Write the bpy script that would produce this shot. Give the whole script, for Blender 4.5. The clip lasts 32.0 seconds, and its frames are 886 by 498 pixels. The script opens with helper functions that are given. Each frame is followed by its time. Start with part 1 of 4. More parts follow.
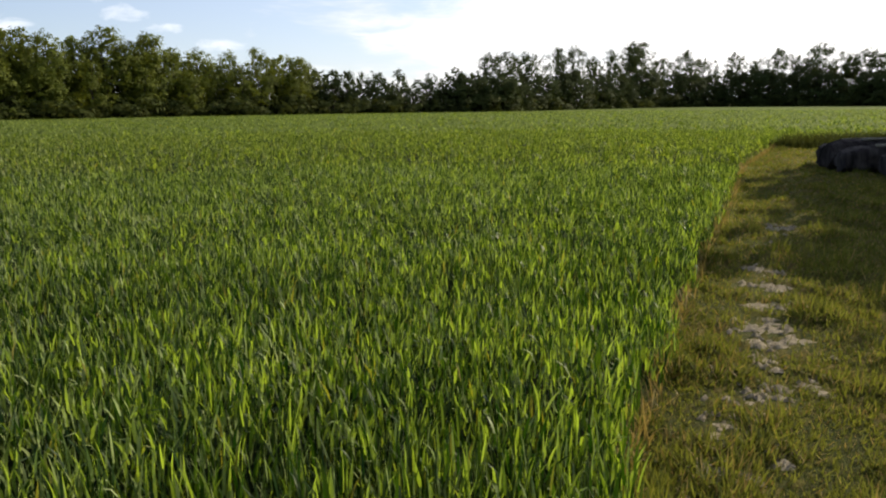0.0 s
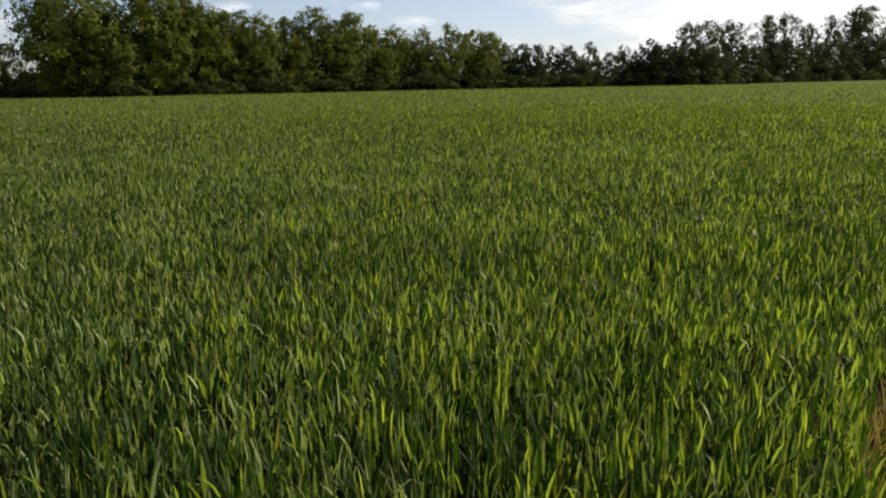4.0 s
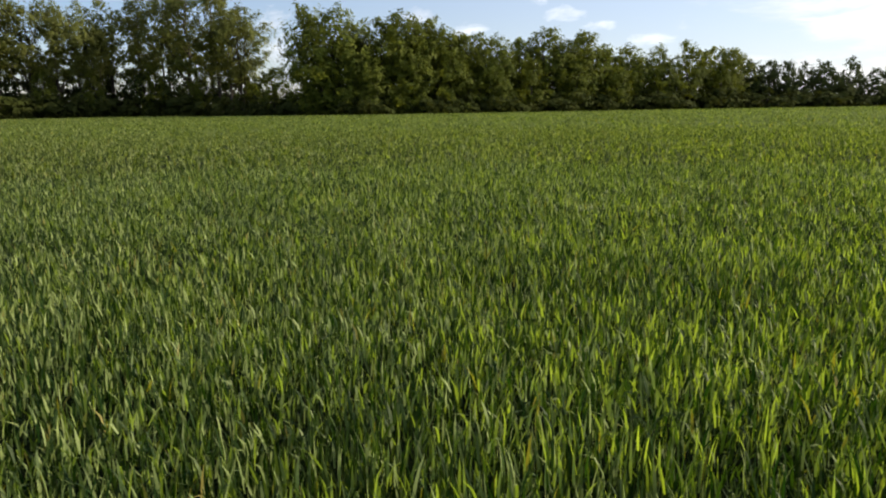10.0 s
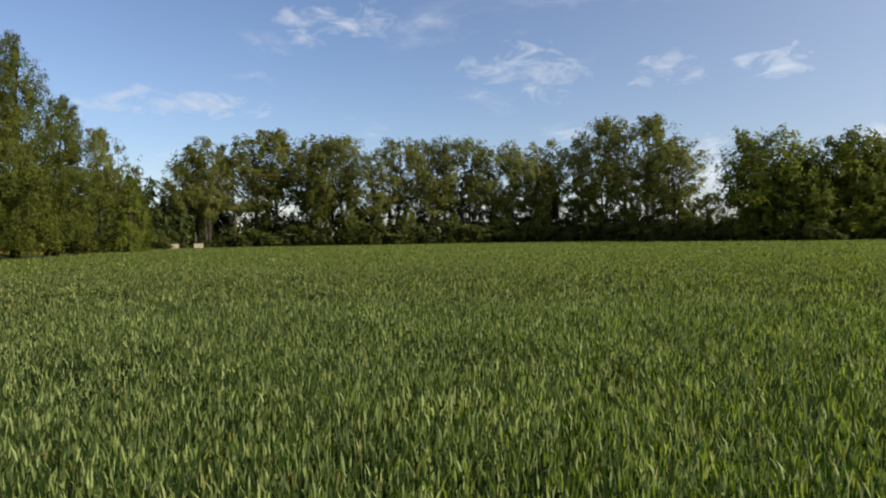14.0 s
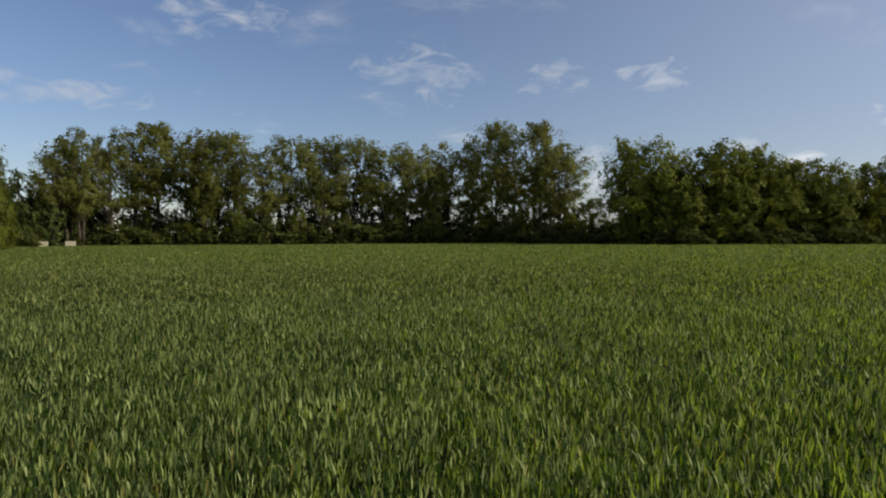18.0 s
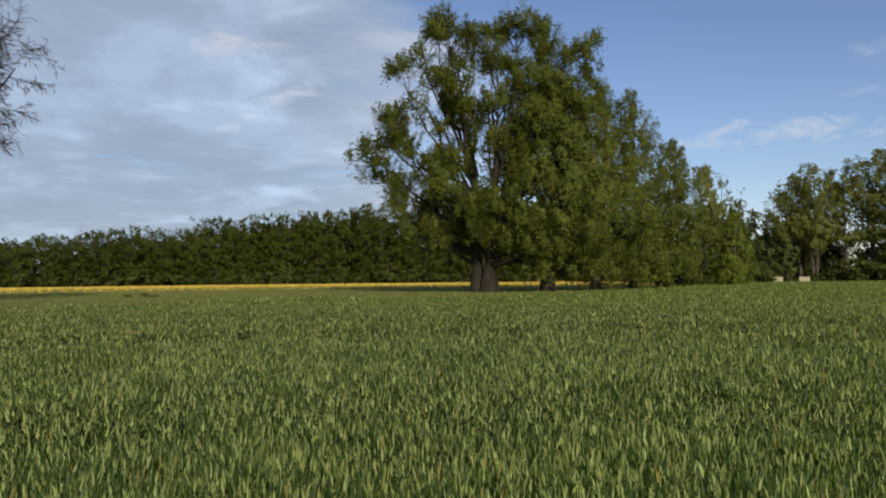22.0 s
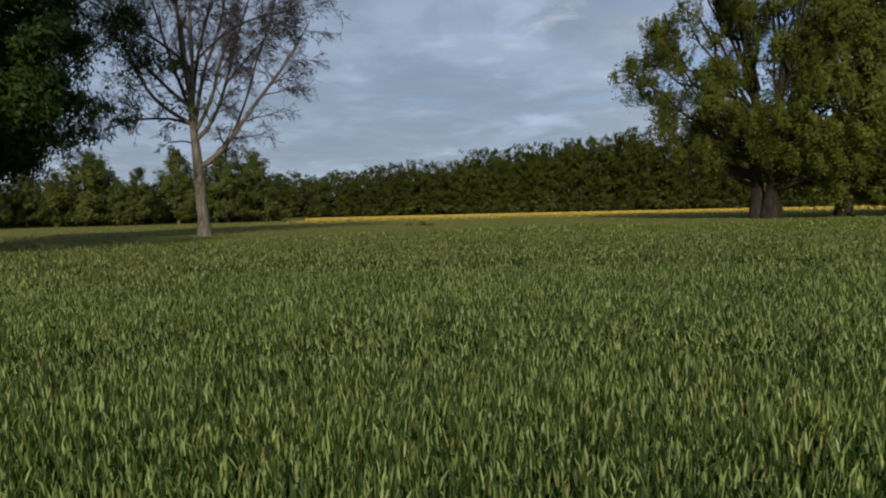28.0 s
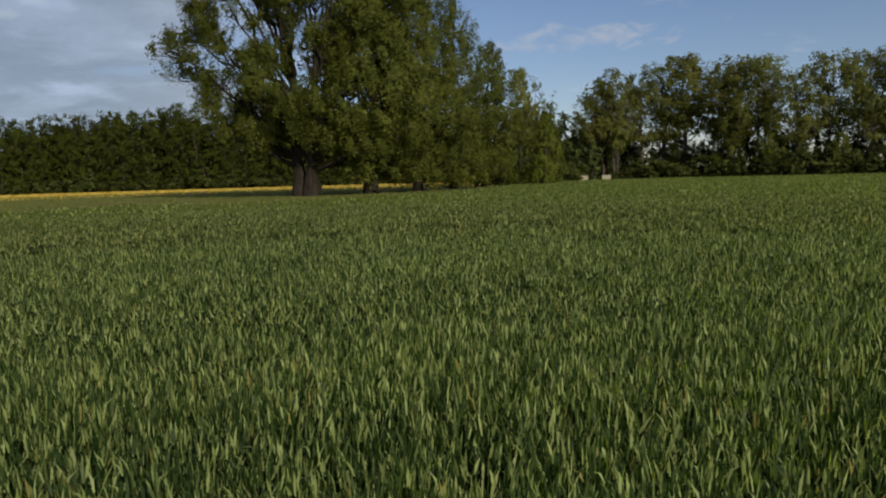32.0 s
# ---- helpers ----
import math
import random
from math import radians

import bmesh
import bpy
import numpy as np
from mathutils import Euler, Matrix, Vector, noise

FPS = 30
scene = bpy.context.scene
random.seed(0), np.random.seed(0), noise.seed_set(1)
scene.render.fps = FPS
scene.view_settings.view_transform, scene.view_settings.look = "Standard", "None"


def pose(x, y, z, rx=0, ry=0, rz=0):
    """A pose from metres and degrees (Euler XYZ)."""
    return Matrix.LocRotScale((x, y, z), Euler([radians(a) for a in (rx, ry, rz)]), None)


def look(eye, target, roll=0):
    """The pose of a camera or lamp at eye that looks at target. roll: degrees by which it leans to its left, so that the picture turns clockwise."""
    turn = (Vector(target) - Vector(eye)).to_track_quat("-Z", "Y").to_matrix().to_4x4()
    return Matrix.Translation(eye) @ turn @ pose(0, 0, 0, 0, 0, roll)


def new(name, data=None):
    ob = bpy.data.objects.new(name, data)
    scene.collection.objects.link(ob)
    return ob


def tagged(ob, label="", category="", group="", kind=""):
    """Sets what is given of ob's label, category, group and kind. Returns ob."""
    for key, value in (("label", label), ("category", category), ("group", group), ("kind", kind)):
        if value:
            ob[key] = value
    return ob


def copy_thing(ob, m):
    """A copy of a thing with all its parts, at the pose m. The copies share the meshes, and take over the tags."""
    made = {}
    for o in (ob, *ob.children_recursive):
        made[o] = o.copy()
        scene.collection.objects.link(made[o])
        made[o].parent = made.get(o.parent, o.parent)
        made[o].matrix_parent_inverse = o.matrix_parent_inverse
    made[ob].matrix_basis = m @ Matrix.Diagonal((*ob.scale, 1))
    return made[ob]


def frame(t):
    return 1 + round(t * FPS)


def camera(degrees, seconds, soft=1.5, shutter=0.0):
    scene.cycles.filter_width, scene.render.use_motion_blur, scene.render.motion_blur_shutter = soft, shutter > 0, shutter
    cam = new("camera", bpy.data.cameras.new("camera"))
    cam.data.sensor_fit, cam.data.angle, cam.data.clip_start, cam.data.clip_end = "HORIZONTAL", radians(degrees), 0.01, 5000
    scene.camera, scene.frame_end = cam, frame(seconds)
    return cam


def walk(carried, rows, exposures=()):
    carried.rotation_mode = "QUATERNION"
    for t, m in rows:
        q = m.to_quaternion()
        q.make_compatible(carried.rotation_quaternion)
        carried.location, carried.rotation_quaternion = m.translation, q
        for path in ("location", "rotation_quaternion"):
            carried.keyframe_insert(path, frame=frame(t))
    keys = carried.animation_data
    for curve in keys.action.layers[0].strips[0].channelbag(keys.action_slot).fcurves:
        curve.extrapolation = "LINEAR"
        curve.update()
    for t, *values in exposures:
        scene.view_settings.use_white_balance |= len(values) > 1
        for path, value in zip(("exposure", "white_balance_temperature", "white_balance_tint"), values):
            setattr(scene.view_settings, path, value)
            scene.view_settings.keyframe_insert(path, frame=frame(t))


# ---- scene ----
# The camera is held at arm's length by someone who turns on the spot.
ARM, EYE_HEIGHT = 0.5, 1.6


def held(yaw, pitch, roll):
    """A pose of the camera: yaw counter-clockwise from +y, pitch and roll, in degrees."""
    a, p = radians(yaw), radians(pitch)
    eye = Vector((-ARM * math.sin(a), ARM * math.cos(a), EYE_HEIGHT))
    way = Vector((-math.sin(a) * math.cos(p), math.cos(a) * math.cos(p), math.sin(p)))
    return look(eye, eye + way, roll)


cam = camera(63.3, 32.0, soft=2.1)
PATH = (
    (0.0, 0.00, -11.29, -0.55),
    (0.5, 0.04, -11.18, 0.15),
    (1.0, 0.83, -10.76, -0.07),
    (1.5, 1.94, -11.53, 0.12),
    (2.0, 3.91, -11.89, -0.53),
    (2.5, 6.63, -11.97, -1.08),
    (3.0, 9.37, -12.33, -1.08),
    (3.5, 12.31, -12.76, -0.88),
    (5.5, 18.42, -13.41, -1.02),
    (6.0, 19.74, -12.77, -0.56),
    (6.5, 22.33, -13.03, -1.04),
    (7.0, 23.91, -12.13, -2.43),
    (7.5, 25.00, -12.98, -3.50),
    (8.0, 24.25, -14.22, 0.30),
    (8.5, 19.44, -15.19, 5.10),
    (9.0, 19.15, -14.14, 2.96),
    (9.5, 24.30, -11.61, -2.15),
    (10.0, 32.30, -11.36, -0.85),
    (10.5, 31.95, -12.51, -2.86),
    (11.0, 37.02, -7.05, -1.38),
    (11.5, 45.68, -6.03, -0.99),
    (12.0, 54.49, -10.19, -0.74),
    (12.5, 57.12, -7.01, -1.06),
    (13.0, 56.30, -4.54, 0.12),
    (13.5, 63.06, -0.17, 0.02),
    (14.0, 65.20, -0.96, -0.98),
    (14.5, 61.11, -0.53, -1.10),
    (15.0, 56.81, -0.83, -1.15),
    (15.5, 52.54, -1.89, -1.78),
    (17.5, 50.99, -1.47, -1.12),
    (18.0, 56.61, -0.98, -0.29),
    (18.5, 63.97, -0.37, 0.07),
    (19.0, 77.38, -0.30, -0.80),
    (19.5, 87.69, -0.01, -0.87),
    (20.0, 91.30, -0.14, -0.52),
    (20.5, 94.39, -0.05, -0.64),
    (21.0, 96.63, -0.18, -1.03),
    (21.5, 103.59, 2.08, -0.44),
    (22.0, 110.47, 2.28, -0.57),
    (22.5, 117.08, 0.73, -1.99),
    (23.0, 120.23, 2.11, -2.23),
    (23.5, 121.02, 1.93, -3.37),
    (24.0, 122.23, 2.05, -3.54),
    (24.5, 124.51, 1.58, -3.04),
    (25.0, 126.51, 0.17, -2.35),
    (25.5, 127.82, -3.79, -0.07),
    (26.0, 129.44, -5.57, -0.11),
    (26.5, 131.09, -5.17, -0.25),
    (28.5, 131.22, -2.67, -1.60),
    (29.0, 131.23, -2.42, -1.55),
    (29.5, 131.83, -2.81, -2.01),
    (30.0, 127.66, -3.54, -1.94),
    (30.5, 119.74, -3.52, -1.46),
    (31.0, 111.25, -4.65, -2.08),
    (31.5, 103.19, -5.02, -2.06),
    (32.0, 96.76, -5.71, -1.59),
)
EXPOSURES = (
    (0.0, 0.45), (1.0, 0.36), (2.0, 0.22), (3.0, 0.16), (6.0, 0.38), (9.0, 0.47), (11.0, 0.54), (13.0, 0.52), (15.0, 0.12), (18.0, -0.07), (19.0, -0.03), (20.0, -0.05), (22.0, 0.20), (23.0, 0.09), (24.0, -0.17), (25.0, -0.14), (26.0, -0.03), (28.0, -0.14), (29.0, -0.19), (30.0, -0.25), (32.0, -0.24),
)
walk(cam, [(t, held(y, p, r)) for t, y, p, r in PATH], EXPOSURES)

# ---- light ----
SUN_AZ, SUN_EL = -53.0, 26.0          # azimuth counter-clockwise from +y


def bearing(az, r=1.0, z=0.0):
    a = radians(az)
    return Vector((-r * math.sin(a), r * math.cos(a), z))


sun = new("sun", bpy.data.lights.new("sun", "SUN"))
sun.data.energy, sun.data.angle, sun.data.color = 5.0, radians(0.6), (1.0, 0.88, 0.66)
sun_way = bearing(SUN_AZ, math.cos(radians(SUN_EL)), math.sin(radians(SUN_EL)))
sun.matrix_world = look(sun_way * 500, (0, 0, 0))


class Nodes:
    """Short hand for building a node tree."""

    def __init__(self, tree):
        self.tree = tree
        tree.nodes.clear()

    def add(self, kind, **inputs):
        node = self.tree.nodes.new(kind)
        for key, value in inputs.items():
            self.put(node, key.replace("_", " "), value)
        return node

    def put(self, node, key, value):
        slot = node.inputs[int(key)] if key.isdigit() else node.inputs[key]
        if hasattr(value, "is_output"):
            self.tree.links.new(value, slot)
        else:
            slot.default_value = value

    def math(self, op, a, b=0.0, clamp=False):
        node = self.tree.nodes.new("ShaderNodeMath")
        node.operation, node.use_clamp = op, clamp
        self.put(node, "0", a)
        self.put(node, "1", b)
        return node.outputs[0]

    def mix(self, fac, a, b, how="MIX"):
        node = self.tree.nodes.new("ShaderNodeMixRGB")
        node.blend_type = how
        for key, value in zip("012", (fac, a, b)):
            if isinstance(value, tuple) and len(value) == 3:
                value = (*value, 1.0)
            self.put(node, key, value)
        return node.outputs[0]

    def noise(self, vector, scale, detail=4.0, rough=0.55, dist=0.0):
        node = self.add("ShaderNodeTexNoise", Scale=scale, Detail=detail, Roughness=rough, Distortion=dist)
        if vector is not None:
            self.tree.links.new(vector, node.inputs["Vector"])
        return node.outputs["Fac"]

    def ramp(self, fac, *stops):
        node = self.tree.nodes.new("ShaderNodeValToRGB")
        e = node.color_ramp.elements
        while len(e) < len(stops):
            e.new(0.5)
        for slot, (pos, col) in zip(e, stops):
            slot.position = pos
            slot.color = (*col, 1.0) if isinstance(col, tuple) else (col, col, col, 1.0)
        self.put(node, "Fac", fac)
        return node.outputs["Color"]

    def bump(self, height, strength, distance=0.02):
        return self.add("ShaderNodeBump", Height=height, Strength=strength, Distance=distance).outputs["Normal"]


world = bpy.data.worlds.new("evening_sky")
scene.world = world
world.use_nodes = True
n = Nodes(world.node_tree)
sky = n.add("ShaderNodeTexSky")
sky.sky_type, sky.sun_disc = "NISHITA", False
sky.sun_elevation, sky.sun_rotation = radians(SUN_EL), radians(-SUN_AZ)
sky.air_density, sky.dust_density, sky.ozone_density = 1.0, 0.35, 2.2
ray = n.add("ShaderNodeTexCoord").outputs["Generated"]
part_xyz = n.add("ShaderNodeSeparateXYZ", Vector=ray)
sx, sy, sz = part_xyz.outputs
# clouds lie on a high flat deck, so that they draw together towards the horizon
lift = n.math("ADD", n.math("MAXIMUM", sz, 0.0), 0.13)
deck = n.add("ShaderNodeCombineXYZ", X=n.math("DIVIDE", sx, lift), Y=n.math("DIVIDE", sy, lift), Z=0.0).outputs[0]
fine = n.noise(deck, 1.5, 9.0, 0.6, 0.4)
broad = n.noise(deck, 0.45, 3.0, 0.5)
billow = n.math("ADD", n.math("MULTIPLY", fine, 0.65), n.math("MULTIPLY", broad, 0.35))


def toward(az, lo, hi):
    """How far a direction leans towards an azimuth, 0 to 1."""
    d = bearing(az)
    lean = n.math("ADD", n.math("MULTIPLY", sx, d.x), n.math("MULTIPLY", sy, d.y))
    m = n.add("ShaderNodeMapRange", Value=lean)
    m.inputs["From Min"].default_value, m.inputs["From Max"].default_value = lo, hi
    m.interpolation_type = "SMOOTHSTEP"
    return m.outputs[0]


veil = toward(165, 0.35, 0.75)              # a broken grey deck over the wood
glare = toward(-52, 0.25, 0.95)             # thin bright cloud round the sun
cover = n.math("ADD", n.math("ADD", n.math("MULTIPLY", veil, 0.35), n.math("MULTIPLY", glare, 0.40)), billow)
m = n.add("ShaderNodeMapRange", Value=cover)
m.inputs["From Min"].default_value, m.inputs["From Max"].default_value = 0.56, 0.80
m.interpolation_type = "SMOOTHSTEP"
amount = n.math("MULTIPLY", m.outputs[0], 0.88)
grey = n.mix(veil, (7.5, 7.5, 7.6), (3.75, 4.62, 5.95))
cloud = n.mix(1.0, grey, n.ramp(fine, (0.34, 0.84), (0.50, 0.97), (0.64, 1.25)), "MULTIPLY")
streak = n.noise(deck, 2.6, 6.0, 0.55, 0.3)
cloud = n.mix(veil, cloud, n.mix(1.0, cloud, n.ramp(streak, (0.34, 0.94), (0.54, 1.0), (0.68, 1.22)), "MULTIPLY"))
cloud = n.mix(glare, cloud, (14.0, 13.6, 13.2))
clear = n.mix(1.0, sky.outputs[0], (1.08, 1.05, 1.17), "MULTIPLY")
clear = n.mix(n.math("MULTIPLY", toward(-52, -0.62, 0.95), 0.42), clear, (9.6, 10.3, 11.8))
both = n.mix(amount, clear, cloud)


squash = n.add("ShaderNodeMapping", Vector=ray)
squash.inputs["Scale"].default_value = (1.0, 1.0, 2.4)
flat_ray = squash.outputs[0]


def cumulus(az, el, half_wide, half_high, colour):
    """A small cloud at a place in the sky: a soft oval broken up by the noise."""
    e = radians(el)
    d = bearing(az, math.cos(e), math.sin(e))
    side = bearing(az - 90)
    up = bearing(az, -math.sin(e), math.cos(e))
    u, v, w = (n.add("ShaderNodeVectorMath", **{"0": ray, "1": tuple(k)}) for k in (side, up, d))
    for node in (u, v, w):
        node.operation = "DOT_PRODUCT"
    a = n.math("DIVIDE", u.outputs["Value"], math.sin(radians(half_wide)))
    b = n.math("DIVIDE", v.outputs["Value"], math.sin(radians(half_high)))
    off = n.math("ADD", n.math("MULTIPLY", a, a), n.math("MULTIPLY", b, b))
    puff = n.noise(flat_ray, 20.0, 9.0, 0.62, 0.6)
    dense = n.math("SUBTRACT", n.math("ADD", n.math("MULTIPLY", puff, 7.2), -2.85), off)
    front = n.math("GREATER_THAN", w.outputs["Value"], 0.0)
    fac = n.math("MULTIPLY", n.math("MULTIPLY", dense, 0.5, True), front)
    return n.mix(n.math("MULTIPLY", fac, 0.75), both, colour)


WHITE, SOFT, BRIGHT, STREAK = (8.2, 8.5, 9.1), (6.3, 6.7, 7.5), (10.2, 10.4, 10.8), (6.3, 7.1, 8.4)
for spot in ((58.6, 12.5, 4.8, 2.1, SOFT), (47.3, 12.3, 3.2, 1.4, SOFT), (40.5, 12.1, 2.6, 1.2, WHITE), (25.0, 7.9, 1.2, 0.8, BRIGHT), (22.7, 6.5, 1.5, 0.6, BRIGHT), (20.3, 5.5, 1.2, 0.45, BRIGHT), (17.2, 4.5, 2.2, 0.6, BRIGHT),
             (44.8, 4.6, 1.5, 2.2, WHITE), (33.0, 6.5, 2.0, 1.0, WHITE), (86.0, 10.2, 8.5, 1.3, SOFT), (73.0, 16.5, 5.5, 1.5, SOFT), (30.0, 5.6, 1.6, 0.8, BRIGHT),
             (121.0, 14.8, 1.7, 0.7, STREAK), (123.0, 13.8, 1.9, 0.7, STREAK), (125.2, 12.7, 1.8, 0.6, STREAK), (127.3, 11.6, 1.5, 0.5, STREAK), (127.3, 17.5, 4.0, 1.1, SOFT)):
    both = cumulus(*spot)
back = n.add("ShaderNodeBackground", Color=both, Strength=0.085)
n.tree.links.new(back.outputs[0], n.add("ShaderNodeOutputWorld").inputs["Surface"])


# ---- materials ----
def material(name):
    mat = bpy.data.materials.new(name)
    mat.use_nodes = True
    return mat, Nodes(mat.node_tree)


def finish(n, shader):
    n.tree.links.new(shader, n.add("ShaderNodeOutputMaterial").inputs["Surface"])


def leaf_material(name, dark, light, through_colour, through_share=0.35, rough=0.5, spec=0.3, tone=0.35, crisp=False):
    """Thin green leaves: each leaf has its own tone, some light comes through."""
    mat, n = material(name)
    island = n.add("ShaderNodeNewGeometry").outputs["Random Per Island"]
    whole = n.add("ShaderNodeObjectInfo").outputs["Random"]
    where = n.add("ShaderNodeTexCoord").outputs["Object"]
    patch = n.noise(where, 0.35, 3.0)
    fac = n.math("ADD", n.math("MULTIPLY", island, 0.7), n.math("MULTIPLY", n.math("SUBTRACT", patch, 0.5), 0.7))
    mid = tuple((d + l) / 2 for d, l in zip(dark, light))
    if crisp:                                  # most leaves deep in tone, some pale: shaded and sunlit blades put into colour
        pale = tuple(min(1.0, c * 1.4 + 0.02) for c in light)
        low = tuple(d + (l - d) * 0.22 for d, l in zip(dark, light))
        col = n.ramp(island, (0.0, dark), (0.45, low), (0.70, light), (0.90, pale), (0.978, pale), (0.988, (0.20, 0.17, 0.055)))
    else:
        col = n.ramp(fac, (0.05, dark), (0.5, mid), (0.74, light))
    if crisp:                                  # the stand is a little paler in some patches than in others
        uneven = n.noise(where, 0.9, 4.0, 0.6)
        col = n.mix(1.0, col, n.ramp(uneven, (0.34, (0.86, 0.88, 0.88)), (0.64, (1.14, 1.12, 1.08))), "MULTIPLY")
    col = n.mix(n.math("MULTIPLY", whole, tone), col, tuple(c * k for c, k in zip(dark, (1.2, 1.0, 0.7))))
    body = n.add("ShaderNodeBsdfPrincipled", Base_Color=col, Roughness=rough)
    body.inputs["Specular IOR Level"].default_value = spec
    glow = n.mix(1.0, col, (1.96, 2.25, 0.25), "MULTIPLY") if crisp else n.mix(0.5, col, through_colour)
    thin = n.add("ShaderNodeBsdfTranslucent", Color=glow)
    mix = n.add("ShaderNodeMixShader", Fac=through_share)
    n.tree.links.new(body.outputs[0], mix.inputs[1])
    n.tree.links.new(thin.outputs[0], mix.inputs[2])
    finish(n, mix.outputs[0])
    return mat


def bark_material(name, dark, light, scale=6.0):
    mat, n = material(name)
    where = n.add("ShaderNodeTexCoord").outputs["Object"]
    stretch = n.add("ShaderNodeMapping", Vector=where)
    stretch.inputs["Scale"].default_value = (1.0, 1.0, 0.22)
    grain = n.noise(stretch.outputs[0], scale, 6.0, 0.65)
    blotch = n.noise(where, 0.7, 3.0)
    col = n.mix(n.ramp(grain, (0.35, 0.0), (0.65, 1.0)), dark, light)
    col = n.mix(n.math("MULTIPLY", blotch, 0.5), col, tuple(c * 0.6 for c in dark))
    body = n.add("ShaderNodeBsdfPrincipled", Base_Color=col, Roughness=0.9, Normal=n.bump(grain, 0.8, 0.05))
    body.inputs["Specular IOR Level"].default_value = 0.1
    finish(n, body.outputs[0])
    return mat


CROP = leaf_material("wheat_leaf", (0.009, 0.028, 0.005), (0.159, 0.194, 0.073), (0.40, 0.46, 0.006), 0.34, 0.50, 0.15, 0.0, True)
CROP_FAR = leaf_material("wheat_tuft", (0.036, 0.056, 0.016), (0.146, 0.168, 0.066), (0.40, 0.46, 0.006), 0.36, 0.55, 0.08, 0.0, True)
CROP_DRY = leaf_material("dry_leaf", (0.22, 0.15, 0.045), (0.44, 0.33, 0.11), (0.40, 0.30, 0.06), 0.3, 0.6, 0.2, 0.0)
TRACK_GRASS = leaf_material("short_grass", (0.040, 0.062, 0.012), (0.155, 0.165, 0.040), (0.34, 0.34, 0.03), 0.38, 0.7, 0.06, 0.0)
OLD_LEAF = leaf_material("old_oak_leaf", (0.030, 0.045, 0.008), (0.145, 0.158, 0.026), (0.24, 0.25, 0.014), 0.32, 0.6, 0.1)
BROAD_LEAF = leaf_material("oak_leaf", (0.048, 0.068, 0.011), (0.186, 0.212, 0.034), (0.31, 0.34, 0.025), 0.38, 0.6, 0.08, 0.55)
# shade of backlit trees and deep thickets put into the leaf colour
LEAF_IN_SHADE = leaf_material("leaf_in_shade", (0.028, 0.042, 0.013), (0.072, 0.090, 0.028), (0.12, 0.15, 0.04), 0.18, 0.7, 0.03)
SHADE_LEAF = leaf_material("shade_tree_leaf", (0.015, 0.032, 0.007), (0.050, 0.074, 0.016), (0.10, 0.13, 0.016), 0.25, 0.6, 0.12)
POPLAR_LEAF = leaf_material("poplar_leaf", (0.060, 0.076, 0.018), (0.190, 0.200, 0.052), (0.30, 0.31, 0.04), 0.32, 0.6, 0.12, 0.70)
WOOD_LEAF = leaf_material("wood_leaf", (0.022, 0.032, 0.006), (0.074, 0.088, 0.014), (0.12, 0.14, 0.015), 0.22, 0.7, 0.03, 0.75)
PINE_LEAF = leaf_material("pine_needles", (0.030, 0.044, 0.010), (0.094, 0.112, 0.024), (0.13, 0.14, 0.02), 0.25, 0.6, 0.1)
SHRUB_LEAF = leaf_material("shrub_leaf", (0.026, 0.036, 0.010), (0.072, 0.082, 0.022), (0.12, 0.13, 0.02), 0.25, 0.7, 0.03)
MEADOW = leaf_material("meadow_grass", (0.085, 0.100, 0.022), (0.20, 0.195, 0.055), (0.24, 0.24, 0.05), 0.3, 0.6, 0.1, 0.0)
FLOWER = leaf_material("rape_flower", (0.38, 0.27, 0.04), (0.60, 0.45, 0.10), (0.5, 0.38, 0.06), 0.3, 0.6, 0.2, 0.0)
BARK = bark_material("dark_bark", (0.014, 0.012, 0.009), (0.050, 0.042, 0.032))
OLD_BARK = bark_material("old_bark", (0.010, 0.009, 0.007), (0.044, 0.038, 0.031))
GREY_BARK = bark_material("grey_bark", (0.035, 0.030, 0.024), (0.115, 0.100, 0.082))
PALE_BARK = bark_material("pale_bark", (0.055, 0.045, 0.036), (0.165, 0.140, 0.112))
BARE_BARK = bark_material("bare_bark", (0.052, 0.047, 0.040), (0.172, 0.155, 0.130))
TWIG_BARK = bark_material("twig_bark", (0.021, 0.016, 0.014), (0.062, 0.049, 0.042))
LOG_BARK = bark_material("weathered_log", (0.014, 0.012, 0.012), (0.110, 0.095, 0.090), 5.0)


def ground_material():
    mat, n = material("meadow_ground")
    where = n.add("ShaderNodeTexCoord").outputs["Object"]
    big, mid, small = n.noise(where, 0.06, 4.0), n.noise(where, 1.1, 5.0), n.noise(where, 22.0, 6.0, 0.7)
    col = n.mix(n.ramp(mid, (0.38, 0.0), (0.62, 1.0)), (0.030, 0.042, 0.010), (0.060, 0.066, 0.018))
    col = n.mix(n.ramp(small, (0.40, 0.0), (0.66, 1.0)), col, (0.070, 0.062, 0.026))
    col = n.mix(n.math("MULTIPLY", n.ramp(big, (0.40, 0.0), (0.6, 1.0)), 0.4), col, (0.13, 0.145, 0.04))
    body = n.add("ShaderNodeBsdfPrincipled", Base_Color=col, Roughness=1.0, Normal=n.bump(small, 0.9, 0.05))
    body.inputs["Specular IOR Level"].default_value = 0.05
    finish(n, body.outputs[0])
    return mat


